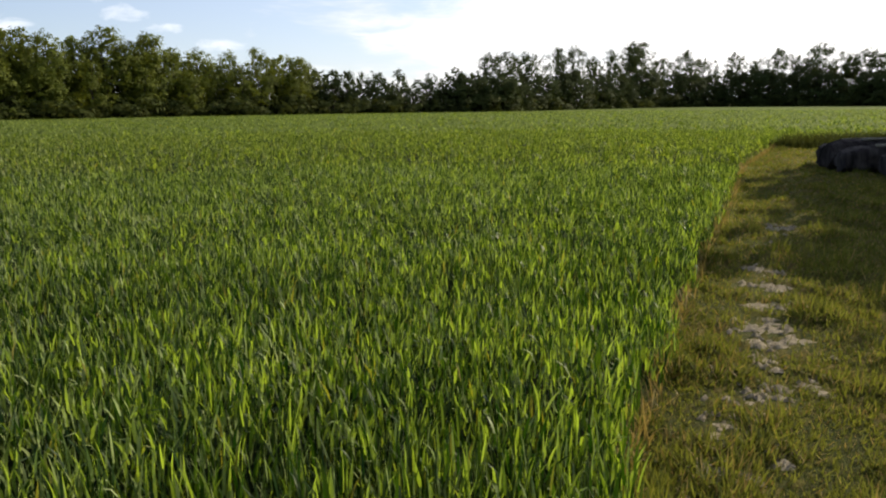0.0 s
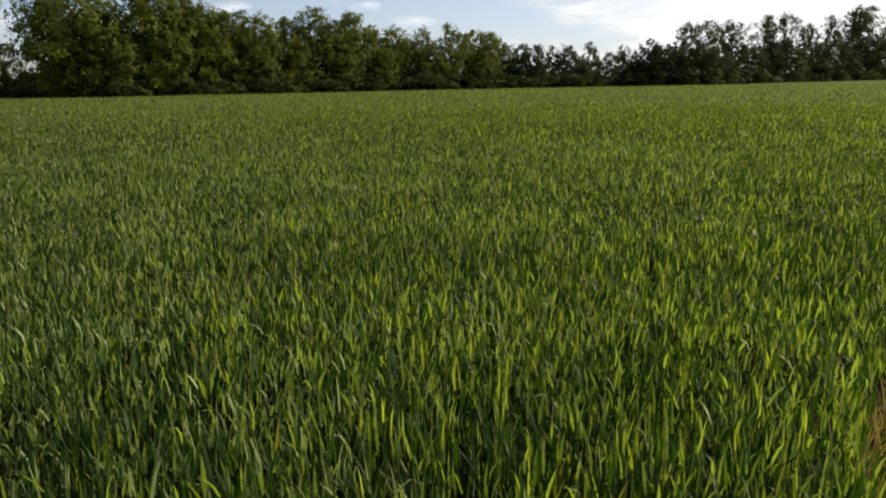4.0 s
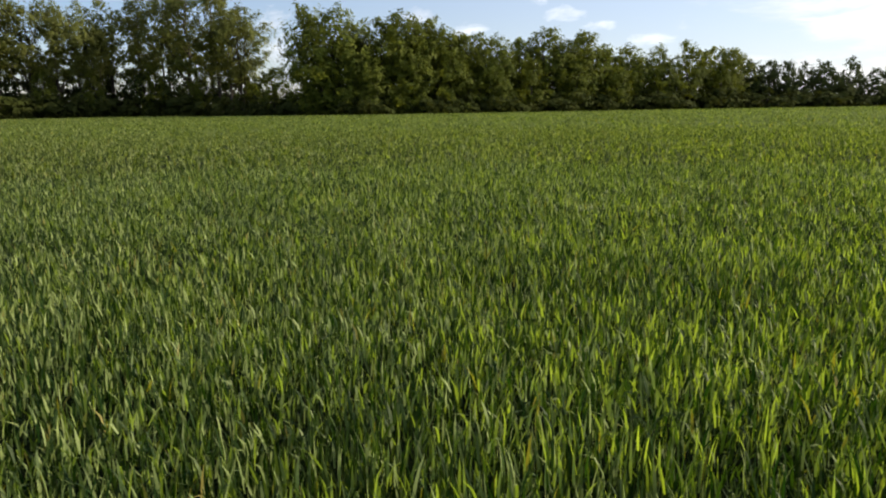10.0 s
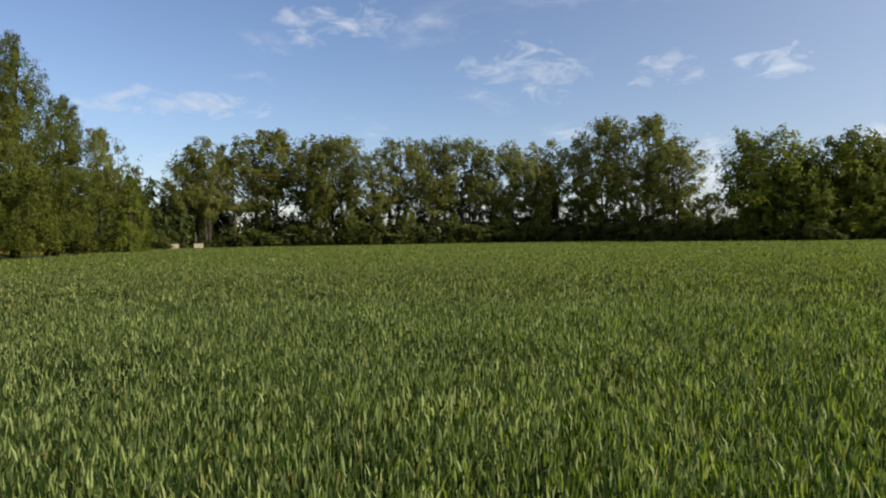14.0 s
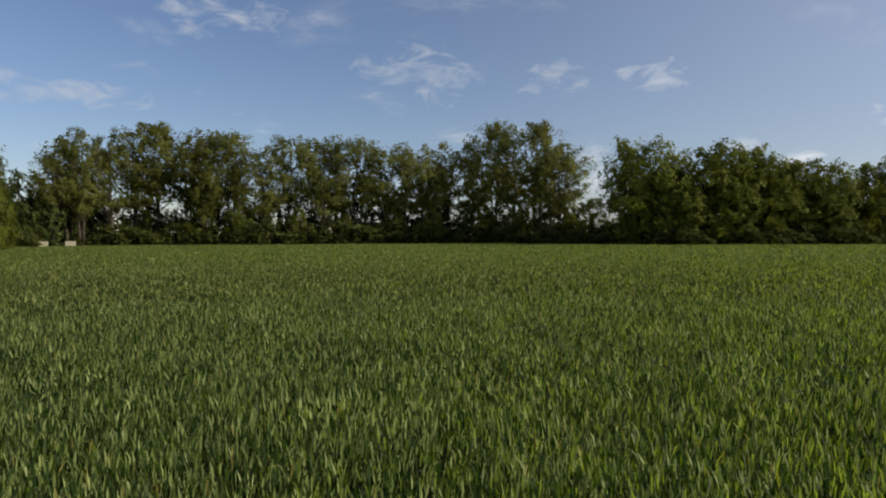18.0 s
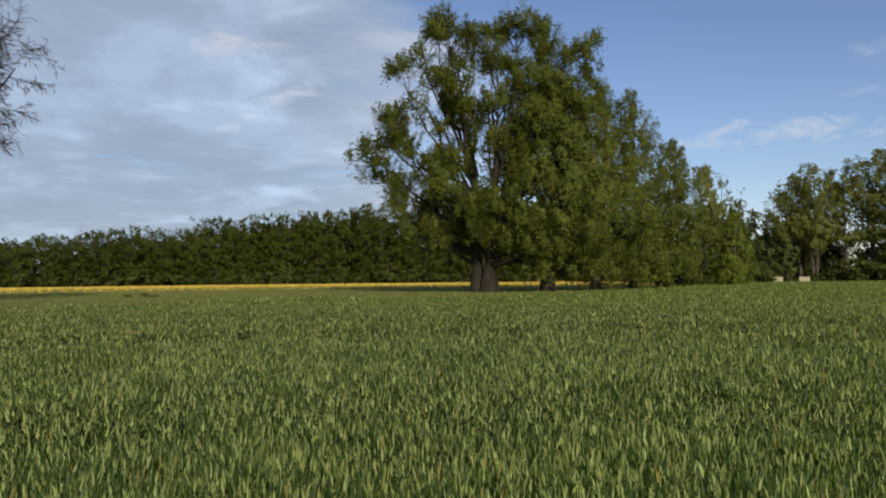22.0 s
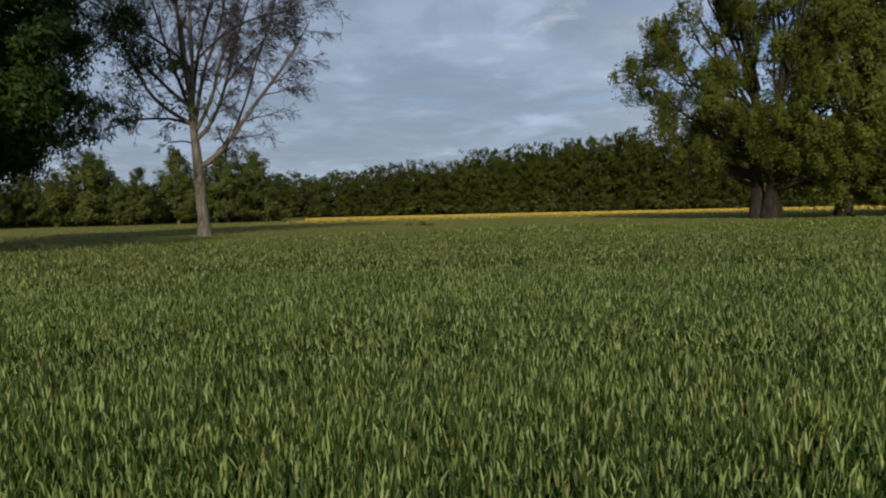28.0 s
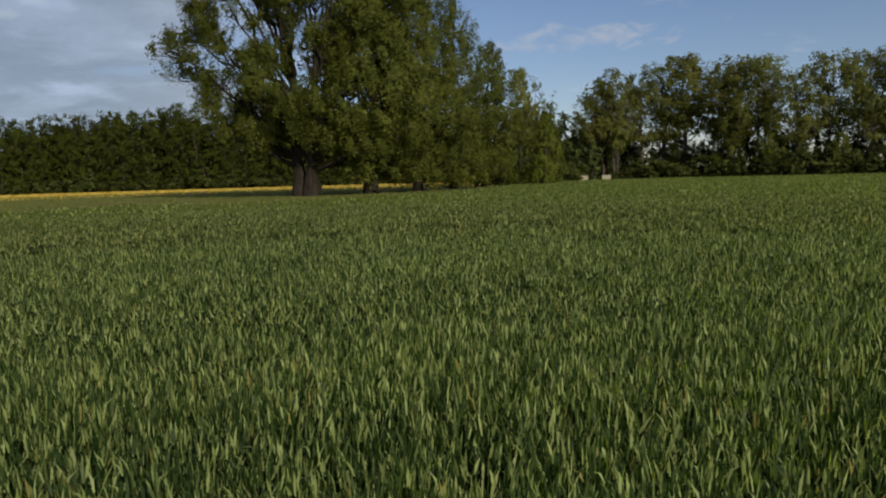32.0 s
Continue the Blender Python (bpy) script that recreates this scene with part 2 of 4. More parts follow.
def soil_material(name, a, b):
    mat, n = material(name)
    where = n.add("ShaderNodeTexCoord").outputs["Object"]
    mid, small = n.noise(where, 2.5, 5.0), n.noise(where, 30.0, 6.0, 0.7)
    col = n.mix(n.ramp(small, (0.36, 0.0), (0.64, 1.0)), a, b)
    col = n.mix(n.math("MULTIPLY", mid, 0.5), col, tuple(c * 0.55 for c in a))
    body = n.add("ShaderNodeBsdfPrincipled", Base_Color=col, Roughness=1.0, Normal=n.bump(small, 1.0, 0.04))
    body.inputs["Specular IOR Level"].default_value = 0.05
    finish(n, body.outputs[0])
    return mat


def canopy_material():
    """The closed leaf tops of the crop where single blades are too small to tell apart."""
    mat, n = material("crop_canopy")
    where = n.add("ShaderNodeTexCoord").outputs["Object"]
    row, fleck, wide = n.noise(where, 0.5, 4.0), n.noise(where, 9.0, 6.0, 0.7), n.noise(where, 0.05, 3.0)
    col = n.mix(n.ramp(fleck, (0.36, 0.0), (0.66, 1.0)), (0.028, 0.052, 0.006), (0.128, 0.168, 0.026))
    col = n.mix(n.math("MULTIPLY", n.ramp(row, (0.35, 0.0), (0.65, 1.0)), 0.35), col, (0.130, 0.162, 0.028))
    col = n.mix(n.math("MULTIPLY", wide, 0.35), col, (0.098, 0.122, 0.020))
    body = n.add("ShaderNodeBsdfPrincipled", Base_Color=col, Roughness=0.9, Normal=n.bump(fleck, 1.0, 0.12))
    body.inputs["Specular IOR Level"].default_value = 0.05
    finish(n, body.outputs[0])
    return mat


def mown_material():
    mat, n = material("mown_meadow")
    where = n.add("ShaderNodeTexCoord").outputs["Object"]
    big, mid, small = n.noise(where, 0.05, 4.0), n.noise(where, 0.6, 5.0), n.noise(where, 14.0, 6.0, 0.7)
    col = n.mix(n.ramp(mid, (0.35, 0.0), (0.65, 1.0)), (0.105, 0.112, 0.030), (0.150, 0.140, 0.048))
    col = n.mix(n.ramp(big, (0.40, 0.0), (0.60, 1.0)), col, (0.120, 0.138, 0.036))
    col = n.mix(n.math("MULTIPLY", n.ramp(small, (0.38, 0.0), (0.62, 1.0)), 0.45), col, (0.060, 0.072, 0.018))
    body = n.add("ShaderNodeBsdfPrincipled", Base_Color=col, Roughness=1.0, Normal=n.bump(small, 0.8, 0.06))
    body.inputs["Specular IOR Level"].default_value = 0.05
    finish(n, body.outputs[0])
    return mat


MOWN = mown_material()
GROUND, CANOPY = ground_material(), canopy_material()
# the shade between wheat stems, given as a near-black colour
STEM_SHADE = soil_material("field_soil", (0.008, 0.016, 0.005), (0.020, 0.028, 0.009))
PALE_BOARDS = soil_material("pale_boards", (0.27, 0.25, 0.19), (0.42, 0.39, 0.31))
BARE_SOIL = soil_material("trodden_soil", (0.25, 0.205, 0.14), (0.46, 0.40, 0.30))


# ---- building blocks ----
def mesh_object(name, verts, faces, mat, parent=None, label="", smooth=False):
    """One mesh object from arrays; faces is a list of arrays, each of one face size."""
    me = bpy.data.meshes.new(name)
    verts = np.asarray(verts, dtype=np.float32)
    blocks = [np.asarray(f, dtype=np.int32) for f in faces if len(f)]
    loops = np.concatenate([b.ravel() for b in blocks])
    sizes = np.concatenate([np.full(len(b), b.shape[1], dtype=np.int32) for b in blocks])
    me.vertices.add(len(verts))
    me.vertices.foreach_set("co", verts.ravel())
    me.loops.add(len(loops))
    me.loops.foreach_set("vertex_index", loops)
    me.polygons.add(len(sizes))
    me.polygons.foreach_set("loop_start", np.concatenate([[0], np.cumsum(sizes)[:-1]]).astype(np.int32))
    if smooth:
        me.polygons.foreach_set("use_smooth", np.ones(len(sizes), dtype=bool))
    me.update(calc_edges=True)
    me.validate()
    me.materials.append(mat)
    ob = new(name, me)
    if parent:
        ob.parent = parent
    if label:
        tagged(ob, label)
    return ob


class Tubes:
    """Gathers tapered tubes (trunks, limbs, twigs) into one mesh."""

    def __init__(self):
        self.verts, self.quads, self.count = [], [], 0

    def add(self, points, radii, sides=5):
        p = np.asarray(points, dtype=float)
        d = np.gradient(p, axis=0)
        d /= np.linalg.norm(d, axis=1)[:, None] + 1e-9
        side = np.cross(d, np.array((0.31, 0.83, 0.46)))
        side /= np.linalg.norm(side, axis=1)[:, None] + 1e-9
        up = np.cross(d, side)
        a = np.arange(sides) * 2 * math.pi / sides
        ring = np.cos(a)[None, :, None] * side[:, None] + np.sin(a)[None, :, None] * up[:, None]
        v = p[:, None] + ring * np.asarray(radii, dtype=float)[:, None, None]
        self.verts.append(v.reshape(-1, 3))
        k, j = np.meshgrid(np.arange(len(p) - 1), np.arange(sides), indexing="ij")
        b, j2 = self.count + k * sides, (j + 1) % sides
        self.quads.append(np.stack([b + j, b + j2, b + sides + j2, b + sides + j], -1).reshape(-1, 4))
        self.count += len(p) * sides

    def object(self, name, mat, parent=None, label=""):
        return mesh_object(name, np.concatenate(self.verts), [np.concatenate(self.quads)], mat, parent, label, True)


def leaf_tris(centres, normals, size, rng):
    """One three-cornered leaf spray at each centre."""
    c = np.asarray(centres)
    m = len(c)
    nn = normals + rng.normal(0, 0.42, (m, 3))
    nn /= np.linalg.norm(nn, axis=1)[:, None] + 1e-9
    t = np.cross(nn, rng.normal(0, 1, (m, 3)))
    t /= np.linalg.norm(t, axis=1)[:, None] + 1e-9
    b = np.cross(nn, t)
    s = size * rng.uniform(0.55, 1.4, (m, 1))
    w = s * rng.uniform(0.5, 0.9, (m, 1))
    v = np.stack([c - t * s * 0.55 - b * w * 0.35, c - t * s * 0.35 + b * w * 0.55, c + t * s * 0.75], 1)
    return v.reshape(-1, 3), np.arange(m * 3).reshape(-1, 3)


def unit(v):
    return v / (np.linalg.norm(v, axis=-1, keepdims=True) + 1e-9)


def lobe_shoots(rng, lobes, count):
    """Places and outward ways of the leafy shoots over the great lobes of a crown, each lobe (x, y, z, radius)."""
    base = np.array(lobes)
    share = base[:, 3] ** 2
    base = base[rng.choice(len(lobes), count, p=share / share.sum())]
    way = unit(rng.normal(0, 1, (count, 3)))
    r = rng.uniform(0.10, 1.0, (count, 1)) ** 0.45
    return base[:, :3] + way * r * base[:, 3:] * np.array((1.0, 1.0, 0.9)), way


def crown_shoots(rng, top, radius, base, profile, count, lumps, gaps):
    """The same inside an envelope given by (share of height, share of radius), bulging in lumps and broken by gaps."""
    hs, rs = zip(*profile)
    turn = rng.uniform(0, 6.28, 8)
    m = count * 6
    f, a = rng.uniform(0, 1, m), rng.uniform(0, 2 * math.pi, m)
    r = np.interp(f, hs, rs)
    bulge = 1 + lumps * (np.sin(2 * a + 5 * f + turn[0]) + np.sin(3 * a - 8 * f + turn[1]) + 0.8 * np.sin(5 * a + 11 * f + turn[2])) / 1.8
    d = r * radius * bulge * np.sqrt(rng.uniform(0.10, 1.0, m))
    p = np.stack([d * np.cos(a), d * np.sin(a), base + f * (top - base)], -1)
    k = 5.2 / radius
    g = np.sin(p[:, 0] * k + turn[3]) + np.sin(p[:, 1] * k + turn[4]) + np.sin(p[:, 2] * k * 0.8 + turn[5])
    keep = (rng.uniform(0, 1, m) < r ** 0.9 + 0.15) & (g > -3.0 + 3.0 * gaps)
    p, a, f = p[keep][:count], a[keep][:count], f[keep][:count]
    return p, unit(np.stack([np.cos(a), np.sin(a), 1.4 * (f - 0.35)], -1))


def make_tree(name, seed, height, radius, base, profile, shoots, leaves, leaf, shoot, leaf_mat, bark, trunk=0.3, trunk_top=0.8,
              label="", category="tree", lean=0.0, stems=1, lobes=None, upright=0.6, lumps=0.22, gaps=0.0, slim=0.26):
    """A tree: trunks, limbs and branches, and a crown of many small leafy shoots that point up and outwards."""
    rng = np.random.default_rng(seed)
    root = new(name)
    tagged(root, label, category)
    if lobes:
        centres, ways = lobe_shoots(rng, lobes, shoots)
    else:
        centres, ways = crown_shoots(rng, height - shoot * 0.5, max(radius - shoot * 0.3, radius * 0.5), base, profile, shoots, lumps, gaps)
    axes = []
    for k in range(stems):
        f = np.linspace(0, 1, 9)
        turn = 2.4 * k + 0.5
        off = np.array((math.cos(turn), math.sin(turn))) * (radius * 0.22 if stems > 1 else 0)
        wob = np.cumsum(rng.normal(0, 0.014 * height, (9, 2)), axis=0) * f[:, None]
        pts = np.stack([off[0] * f ** 1.3 + wob[:, 0] + off[0] * 0.2 + lean * height * f ** 1.5,
                        off[1] * f ** 1.3 + wob[:, 1] + off[1] * 0.2, f * height * trunk_top], -1)
        rad = trunk / stems ** 0.4 * (1 - 0.88 * f) + 0.012
        rad[0] *= 1.5
        tube = Tubes()
        tube.add(pts, rad, 10)
        tube.object("trunk", bark, root)
        axes.append(pts)
    # main limbs run to the great lobes, thin branches from them to the shoots
    ends = np.array([q[:3] for q in lobes if q[3] > 1.3]) if lobes else centres[: max(7, shoots // 12)]
    twigs, joints, rods = Tubes(), [], []
    for e in ends:
        pts = axes[int(np.argmin([np.linalg.norm(a[4, :2] - e[:2]) for a in axes]))]
        h = min(max(e[2] * rng.uniform(0.38, 0.62), base * 0.5), pts[-1, 2] * 0.95)
        s = np.array([np.interp(h, pts[:, 2], pts[:, i]) for i in range(3)])
        u = np.linspace(0, 1, 7)[:, None]
        far = np.linalg.norm(e - s)
        # a limb leaves the trunk outwards and then turns up
        path = s + (e - s) * u - np.array((0, 0, 1.0)) * far * rng.uniform(0.02, 0.12) * (4 * u * (1 - u))
        path = path + rng.normal(0, 0.035 * far, (7, 3)) * (u * (1 - u) * 4)
        tube = Tubes() if lobes else twigs
        rad = np.linspace(trunk * 0.26 * (1 - 0.6 * h / height) + 0.02, 0.03, 7)
        tube.add(path if lobes else path[::2], rad if lobes else rad[::2], 7 if lobes else 5)
        if lobes:
            tube.object("limb", bark, root)
        joints.append(path[2:])
    joints = np.concatenate(joints)
    for c in centres[:: 1 if lobes else 4]:
        gap = np.linalg.norm(joints - c, axis=1) + 2.0 * np.maximum(joints[:, 2] - c[2], 0)
        s = joints[int(np.argmin(gap))]
        mid = (s + c) / 2 + rng.normal(0, 0.08 * np.linalg.norm(c - s) + 0.02, 3)
        twigs.add([s, mid, c], [0.03 + trunk * 0.03, 0.02 + trunk * 0.02, 0.012], 3)
    tagged(twigs.object("branch", bark, root), kind="stuff")
    per = max(4, leaves // len(centres))
    count = (per * rng.uniform(0.6, 1.4, len(centres))).astype(int)
    c, out = np.repeat(centres, count, 0), np.repeat(ways, count, 0)
    axis = unit(ways * (1 - upright) + np.array((0, 0, upright)) + rng.normal(0, 0.22, ways.shape))
    size = np.repeat(shoot * rng.uniform(0.6, 1.35, len(centres)), count)[:, None]
    m = len(c)
    s = rng.uniform(0, 1, (m, 1))
    across = rng.normal(0, 1, (m, 3)).clip(-1.9, 1.9) * size * slim * (1.15 - 0.75 * s)
    pos = c + np.repeat(axis, count, 0) * (s - 0.4) * size + across
    v, f = leaf_tris(pos, unit(across) * 0.6 + out * 1.3 + np.array((0, 0, 0.40)), leaf, rng)
    v[:, 2] = np.maximum(v[:, 2], 0.05)
    tagged(mesh_object("crown", v, [f], leaf_mat, root), kind="stuff")
    return root


# ---- the field's outline ----
FAR_AZ = (-60, -35, -20, -5, 10, 25, 40, 55, 70, 80, 86, 90, 94, 98, 107, 112, 120, 132, 143, 152, 160, 180)
FAR_R = (230, 217, 250, 136, 122, 106, 100, 132, 130, 142, 135, 105, 74, 62, 49, 46, 52, 43, 38, 35, 33, 31)
EDGE_Y = (-60.0, -10.0, -3.0, -1.2, 0.0, 3.2, 5.3, 9.1, 12.8, 18.1, 26.4, 28.6, 32.0, 38.0, 60.0, 300.0)
EDGE_X = (1.5, 0.7, 0.3, -0.5, -0.55, 0.77, 1.62, 3.32, 5.02, 7.38, 11.9, 14.6, 22.0, 42.0, 130.0, 1500.0)


def far_edge(az):
    return np.interp(az, FAR_AZ, FAR_R)


def in_crop(x, y):
    az = np.degrees(np.arctan2(-x, y))
    az = np.where(az < -90, az + 360, az)
    r = np.hypot(x, y)
    wob = 0.10 * np.sin(x * 3.1 + y * 2.3) + 0.06 * np.sin(y * 7.7)
    return (x < np.interp(y, EDGE_Y, EDGE_X) + wob * 0.6) & (r < far_edge(az)) & (r > 1.05)


# ---- ground ----
def ground_sheet():
    rings = np.concatenate([np.linspace(0, 30, 31), np.geomspace(33, 4000, 40)])
    turns = 144
    a = np.arange(turns) * 2 * math.pi / turns
    x, y = rings[1:, None] * -np.sin(a), rings[1:, None] * np.cos(a)
    z = 0.025 * np.sin(x * 1.7 + 0.6 * y) * np.sin(y * 1.3) * (rings[1:, None] < 60)
    v = np.concatenate([[(0, 0, 0)], np.stack([x, y, z], -1).reshape(-1, 3)])
    k, j = np.meshgrid(np.arange(len(rings) - 2), np.arange(turns), indexing="ij")
    j2 = (j + 1) % turns
    quads = np.stack([1 + k * turns + j, 1 + k * turns + turns + j, 1 + k * turns + turns + j2, 1 + k * turns + j2], -1)
    tris = np.stack([np.zeros(turns, int), 1 + np.arange(turns), 1 + (np.arange(turns) + 1) % turns], -1)
    return mesh_object("ground", v, [quads.reshape(-1, 4), tris], GROUND, smooth=True)


tagged(ground_sheet(), "green and straw-coloured meadow ground reaching to the horizon", "ground", kind="structure")


def crop_sheet(name, r0, r1, step, height, mat, label):
    """A grid of cells inside the crop's outline between two distances, at the crop's height there."""
    az = np.arange(-62, 170, step)
    r = np.geomspace(r0, r1, int(math.log(r1 / r0) / math.log(1 + radians(step))) + 2)
    A, R = np.meshgrid(az, r, indexing="ij")
    far = far_edge(A)
    R = np.minimum(R, far - 0.2)
    x, y = -R * np.sin(np.radians(A)), R * np.cos(np.radians(A))
    inside = x < np.interp(y, EDGE_Y, EDGE_X) - 0.12
    rng = np.random.default_rng(5)
    z = height(R) + rng.normal(0, 0.02, R.shape) * np.minimum(1, R / 20)
    idx = np.arange(A.size).reshape(A.shape)
    quad = np.stack([idx[:-1, :-1], idx[1:, :-1], idx[1:, 1:], idx[:-1, 1:]], -1)
    live = inside[:-1, :-1] & inside[1:, :-1] & inside[1:, 1:] & inside[:-1, 1:] & (R[:-1, 1:] > R[:-1, :-1] + 1e-4) & (R[1:, 1:] > R[1:, :-1] + 1e-4)
    ob = mesh_object(name, np.stack([x, y, z], -1).reshape(-1, 3), [quad[live]], mat, smooth=True)
    return tagged(ob, label, "crop field", kind="structure")


# this sheet is raised off the ground to paint the dark gaps between stems
crop_sheet("field_soil", 0.9, 36.0, 1.2, lambda r: np.interp(r, (1.2, 3, 6, 12, 36), (0.06, 0.13, 0.19, 0.22, 0.25)), STEM_SHADE, "dark sheet standing for the shade between the wheat stems")
crop_sheet("crop_canopy", 30.0, 260.0, 1.0, lambda r: np.interp(r, (30, 45, 80), (0.22, 0.33, 0.38)), CANOPY,
           "closed green canopy of young wheat across the field")


def blades(rng, x, y, low, length, width, levels, lean=0.30, droop=0.5):
    """Grass blades as tapered bent strips. low: z of the foot."""
    m = len(x)
    a = rng.uniform(0, 2 * math.pi, m)
    out = np.stack([np.cos(a), np.sin(a)], -1)
    tilt = np.abs(rng.normal(0, lean, m))
    bend = rng.gamma(1.6, droop / 1.6, m) + np.where(rng.uniform(0, 1, m) < 0.07, 1.1, 0.0)
    tw = a + math.pi / 2 + rng.normal(0, 0.7, m)
    side = np.stack([np.cos(tw), np.sin(tw), np.zeros(m)], -1)
    pos = np.stack([x, y, low], -1)
    seg = length / levels
    rows = []
    share = {1: (1.0,), 2: (0.62, 1.0), 3: (0.8, 1.0, 0.7), 4: (0.7, 1.0, 0.85, 0.5)}[levels]
    for k in range(levels):
        w = (width * share[k] * 0.5)[:, None]
        rows += [pos - side * w, pos + side * w]
        t = np.minimum(tilt + bend * ((k + 1) / levels) ** 2.2, 2.4)
        pos = pos + np.stack([out[:, 0] * np.sin(t), out[:, 1] * np.sin(t), np.cos(t)], -1) * seg[:, None]
    rows.append(pos)
    v = np.stack(rows, 1).reshape(-1, 3)
    n_v = 2 * levels + 1
    b = (np.arange(m) * n_v)[:, None]
    quads = np.concatenate([np.zeros((0, 4), int)] + [b + np.array([2 * k, 2 * k + 1, 2 * k + 3, 2 * k + 2]) for k in range(levels - 1)])
    tris = b + np.array([2 * levels - 2, 2 * levels - 1, 2 * levels])
    return v, quads, tris


def scatter(rng, r0, r1, density, az0=-36, az1=168):
    m = int((r1 * r1 - r0 * r0) * radians(az1 - az0) / 2 * density)
    r = np.sqrt(rng.uniform(r0 * r0, r1 * r1, m))
    a = np.radians(rng.uniform(az0, az1, m))
    return -r * np.sin(a), r * np.cos(a)


def crop_ring(name, seed, r0, r1, density, width, levels, length, top, label, mat=None):
    """Wheat leaves of one ring round the standpoint."""
    rng = np.random.default_rng(seed)
    # five leaves rise from each plant
    x, y = scatter(rng, r0, r1, density / 5)
    x, y = (np.repeat(q, 5) + rng.normal(0, 1, len(q) * 5) * (0.017 + 0.0035 * r0) for q in (x, y))
    keep = in_crop(x, y)
    x, y = x[keep], y[keep]
    m = len(x)
    # the stand waves a little in height, and some leaves reach out of it
    wave = 0.035 * np.sin(x * 1.1 + 0.7 * y) + 0.03 * np.sin(y * 2.3 - x * 0.6) + 0.02 * np.sin(x * 4.1 + np.sin(y * 3.3))
    tip = top + wave + rng.normal(0, 0.035, m) - 0.27 * rng.uniform(0, 1, m) ** 1.2
    ln = length * rng.uniform(0.7, 1.25, m)
    low = np.maximum(tip - ln * 0.93, 0.03)
    v, q, t = blades(rng, x, y, low, ln, width * rng.uniform(0.7, 1.3, m), levels, 0.19, 0.32)
    ob = mesh_object(name, v, [q, t], mat or CROP)
    return tagged(ob, label, "wheat", kind="stuff")


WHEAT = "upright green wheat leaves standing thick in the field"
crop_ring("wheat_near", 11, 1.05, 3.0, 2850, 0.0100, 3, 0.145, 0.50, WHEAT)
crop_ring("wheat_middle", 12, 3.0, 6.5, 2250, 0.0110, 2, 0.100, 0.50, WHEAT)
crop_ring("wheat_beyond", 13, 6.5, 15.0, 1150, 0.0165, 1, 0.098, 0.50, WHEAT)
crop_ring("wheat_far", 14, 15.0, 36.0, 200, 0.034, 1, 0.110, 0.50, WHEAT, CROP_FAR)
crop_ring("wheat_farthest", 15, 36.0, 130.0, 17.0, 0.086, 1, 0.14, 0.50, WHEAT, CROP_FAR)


# ---- trees ----
CROWN = ((0.0, 0.40), (0.2, 0.70), (0.5, 1.0), (0.75, 0.92), (0.92, 0.6), (1.0, 0.25))
CONE = ((0.0, 0.80), (0.18, 1.0), (0.5, 0.82), (0.8, 0.45), (1.0, 0.10))
HANGING = ((0.0, 0.28), (0.08, 0.50), (0.20, 0.95), (0.4, 1.0), (0.53, 0.9), (0.66, 0.72), (0.82, 0.55), (1.0, 0.25))
FULL = ((0.0, 0.85), (0.4, 1.0), (0.75, 0.8), (1.0, 0.2))
ROUNDTOP = ((0.0, 0.75), (0.3, 1.0), (0.6, 1.0), (0.7, 1.0), (0.88, 0.88), (0.96, 0.75), (1.0, 0.55))
DOME = ((0.0, 0.70), (0.25, 0.95), (0.55, 1.0), (0.8, 0.8), (0.93, 0.5), (1.0, 0.2))
BROAD = ((0.0, 0.88), (0.4, 1.0), (0.75, 0.92), (0.92, 0.6), (1.0, 0.3))


def stand(thing, az, dist, height, turn, wide=1.0):
    """A pose for a copy of a model tree of the given height on the ground."""
    p = bearing(az, dist)
    s = height / thing["tall"]
    return Matrix.Translation(p) @ Matrix.Rotation(turn, 4, "Z") @ Matrix.Diagonal((s * wide, s * wide, s, 1.0))


def place(thing, m, group):
    made = copy_thing(thing, m)
    made.scale = m.to_scale()
    tagged(made, group=group)
    return made


def model(tall, *args, **more):
    ob = make_tree(*args, **more)
    ob["tall"] = tall
    return ob


POPLAR_SAYS = "tall green poplar with an open crown in the hedgerow"
OAK_SAYS = "broad leafy green tree at the edge of the wood"
WOOD_SAYS = "dense dark green tree in the far wood"
PINE_SAYS = "young pointed green tree with a pale thin stem"
poplars = [model(20, "poplar", 100 + k, 20, 5.6, 6.4, CROWN, 140, 5200, 0.38, 1.5, POPLAR_LEAF, GREY_BARK, 0.28, 0.9, POPLAR_SAYS,
                 stems=1 + k % 2, upright=0.45, lumps=0.34, gaps=0.74, slim=0.32) for k in range(7)]
rounds = [model(14, "broadleaf_tree", 200 + k, 14, 4.6, 0.4, DOME, 150, 5400, 0.42, 1.4, BROAD_LEAF, GREY_BARK, 0.28, 0.85, OAK_SAYS,
                upright=0.45, lumps=0.26, gaps=0.35, slim=0.34) for k in range(7)]
darks = [model(12, "broadleaf_tree", 300 + k, 12, 4.6, 0.3, BROAD, 80, 1700, 0.64, 1.4, LEAF_IN_SHADE, BARK, 0.25, 0.85, "dark green broadleaf tree against the light beyond the field",
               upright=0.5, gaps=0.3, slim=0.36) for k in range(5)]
woods = [model(18, "forest_tree", 400 + k, 18, 6.0, 0.6, ROUNDTOP, 150, 3500, 0.50, 1.1, WOOD_LEAF, GREY_BARK, 0.25, 0.85, WOOD_SAYS,
               upright=0.3, lumps=0.16, slim=0.44) for k in range(6)]
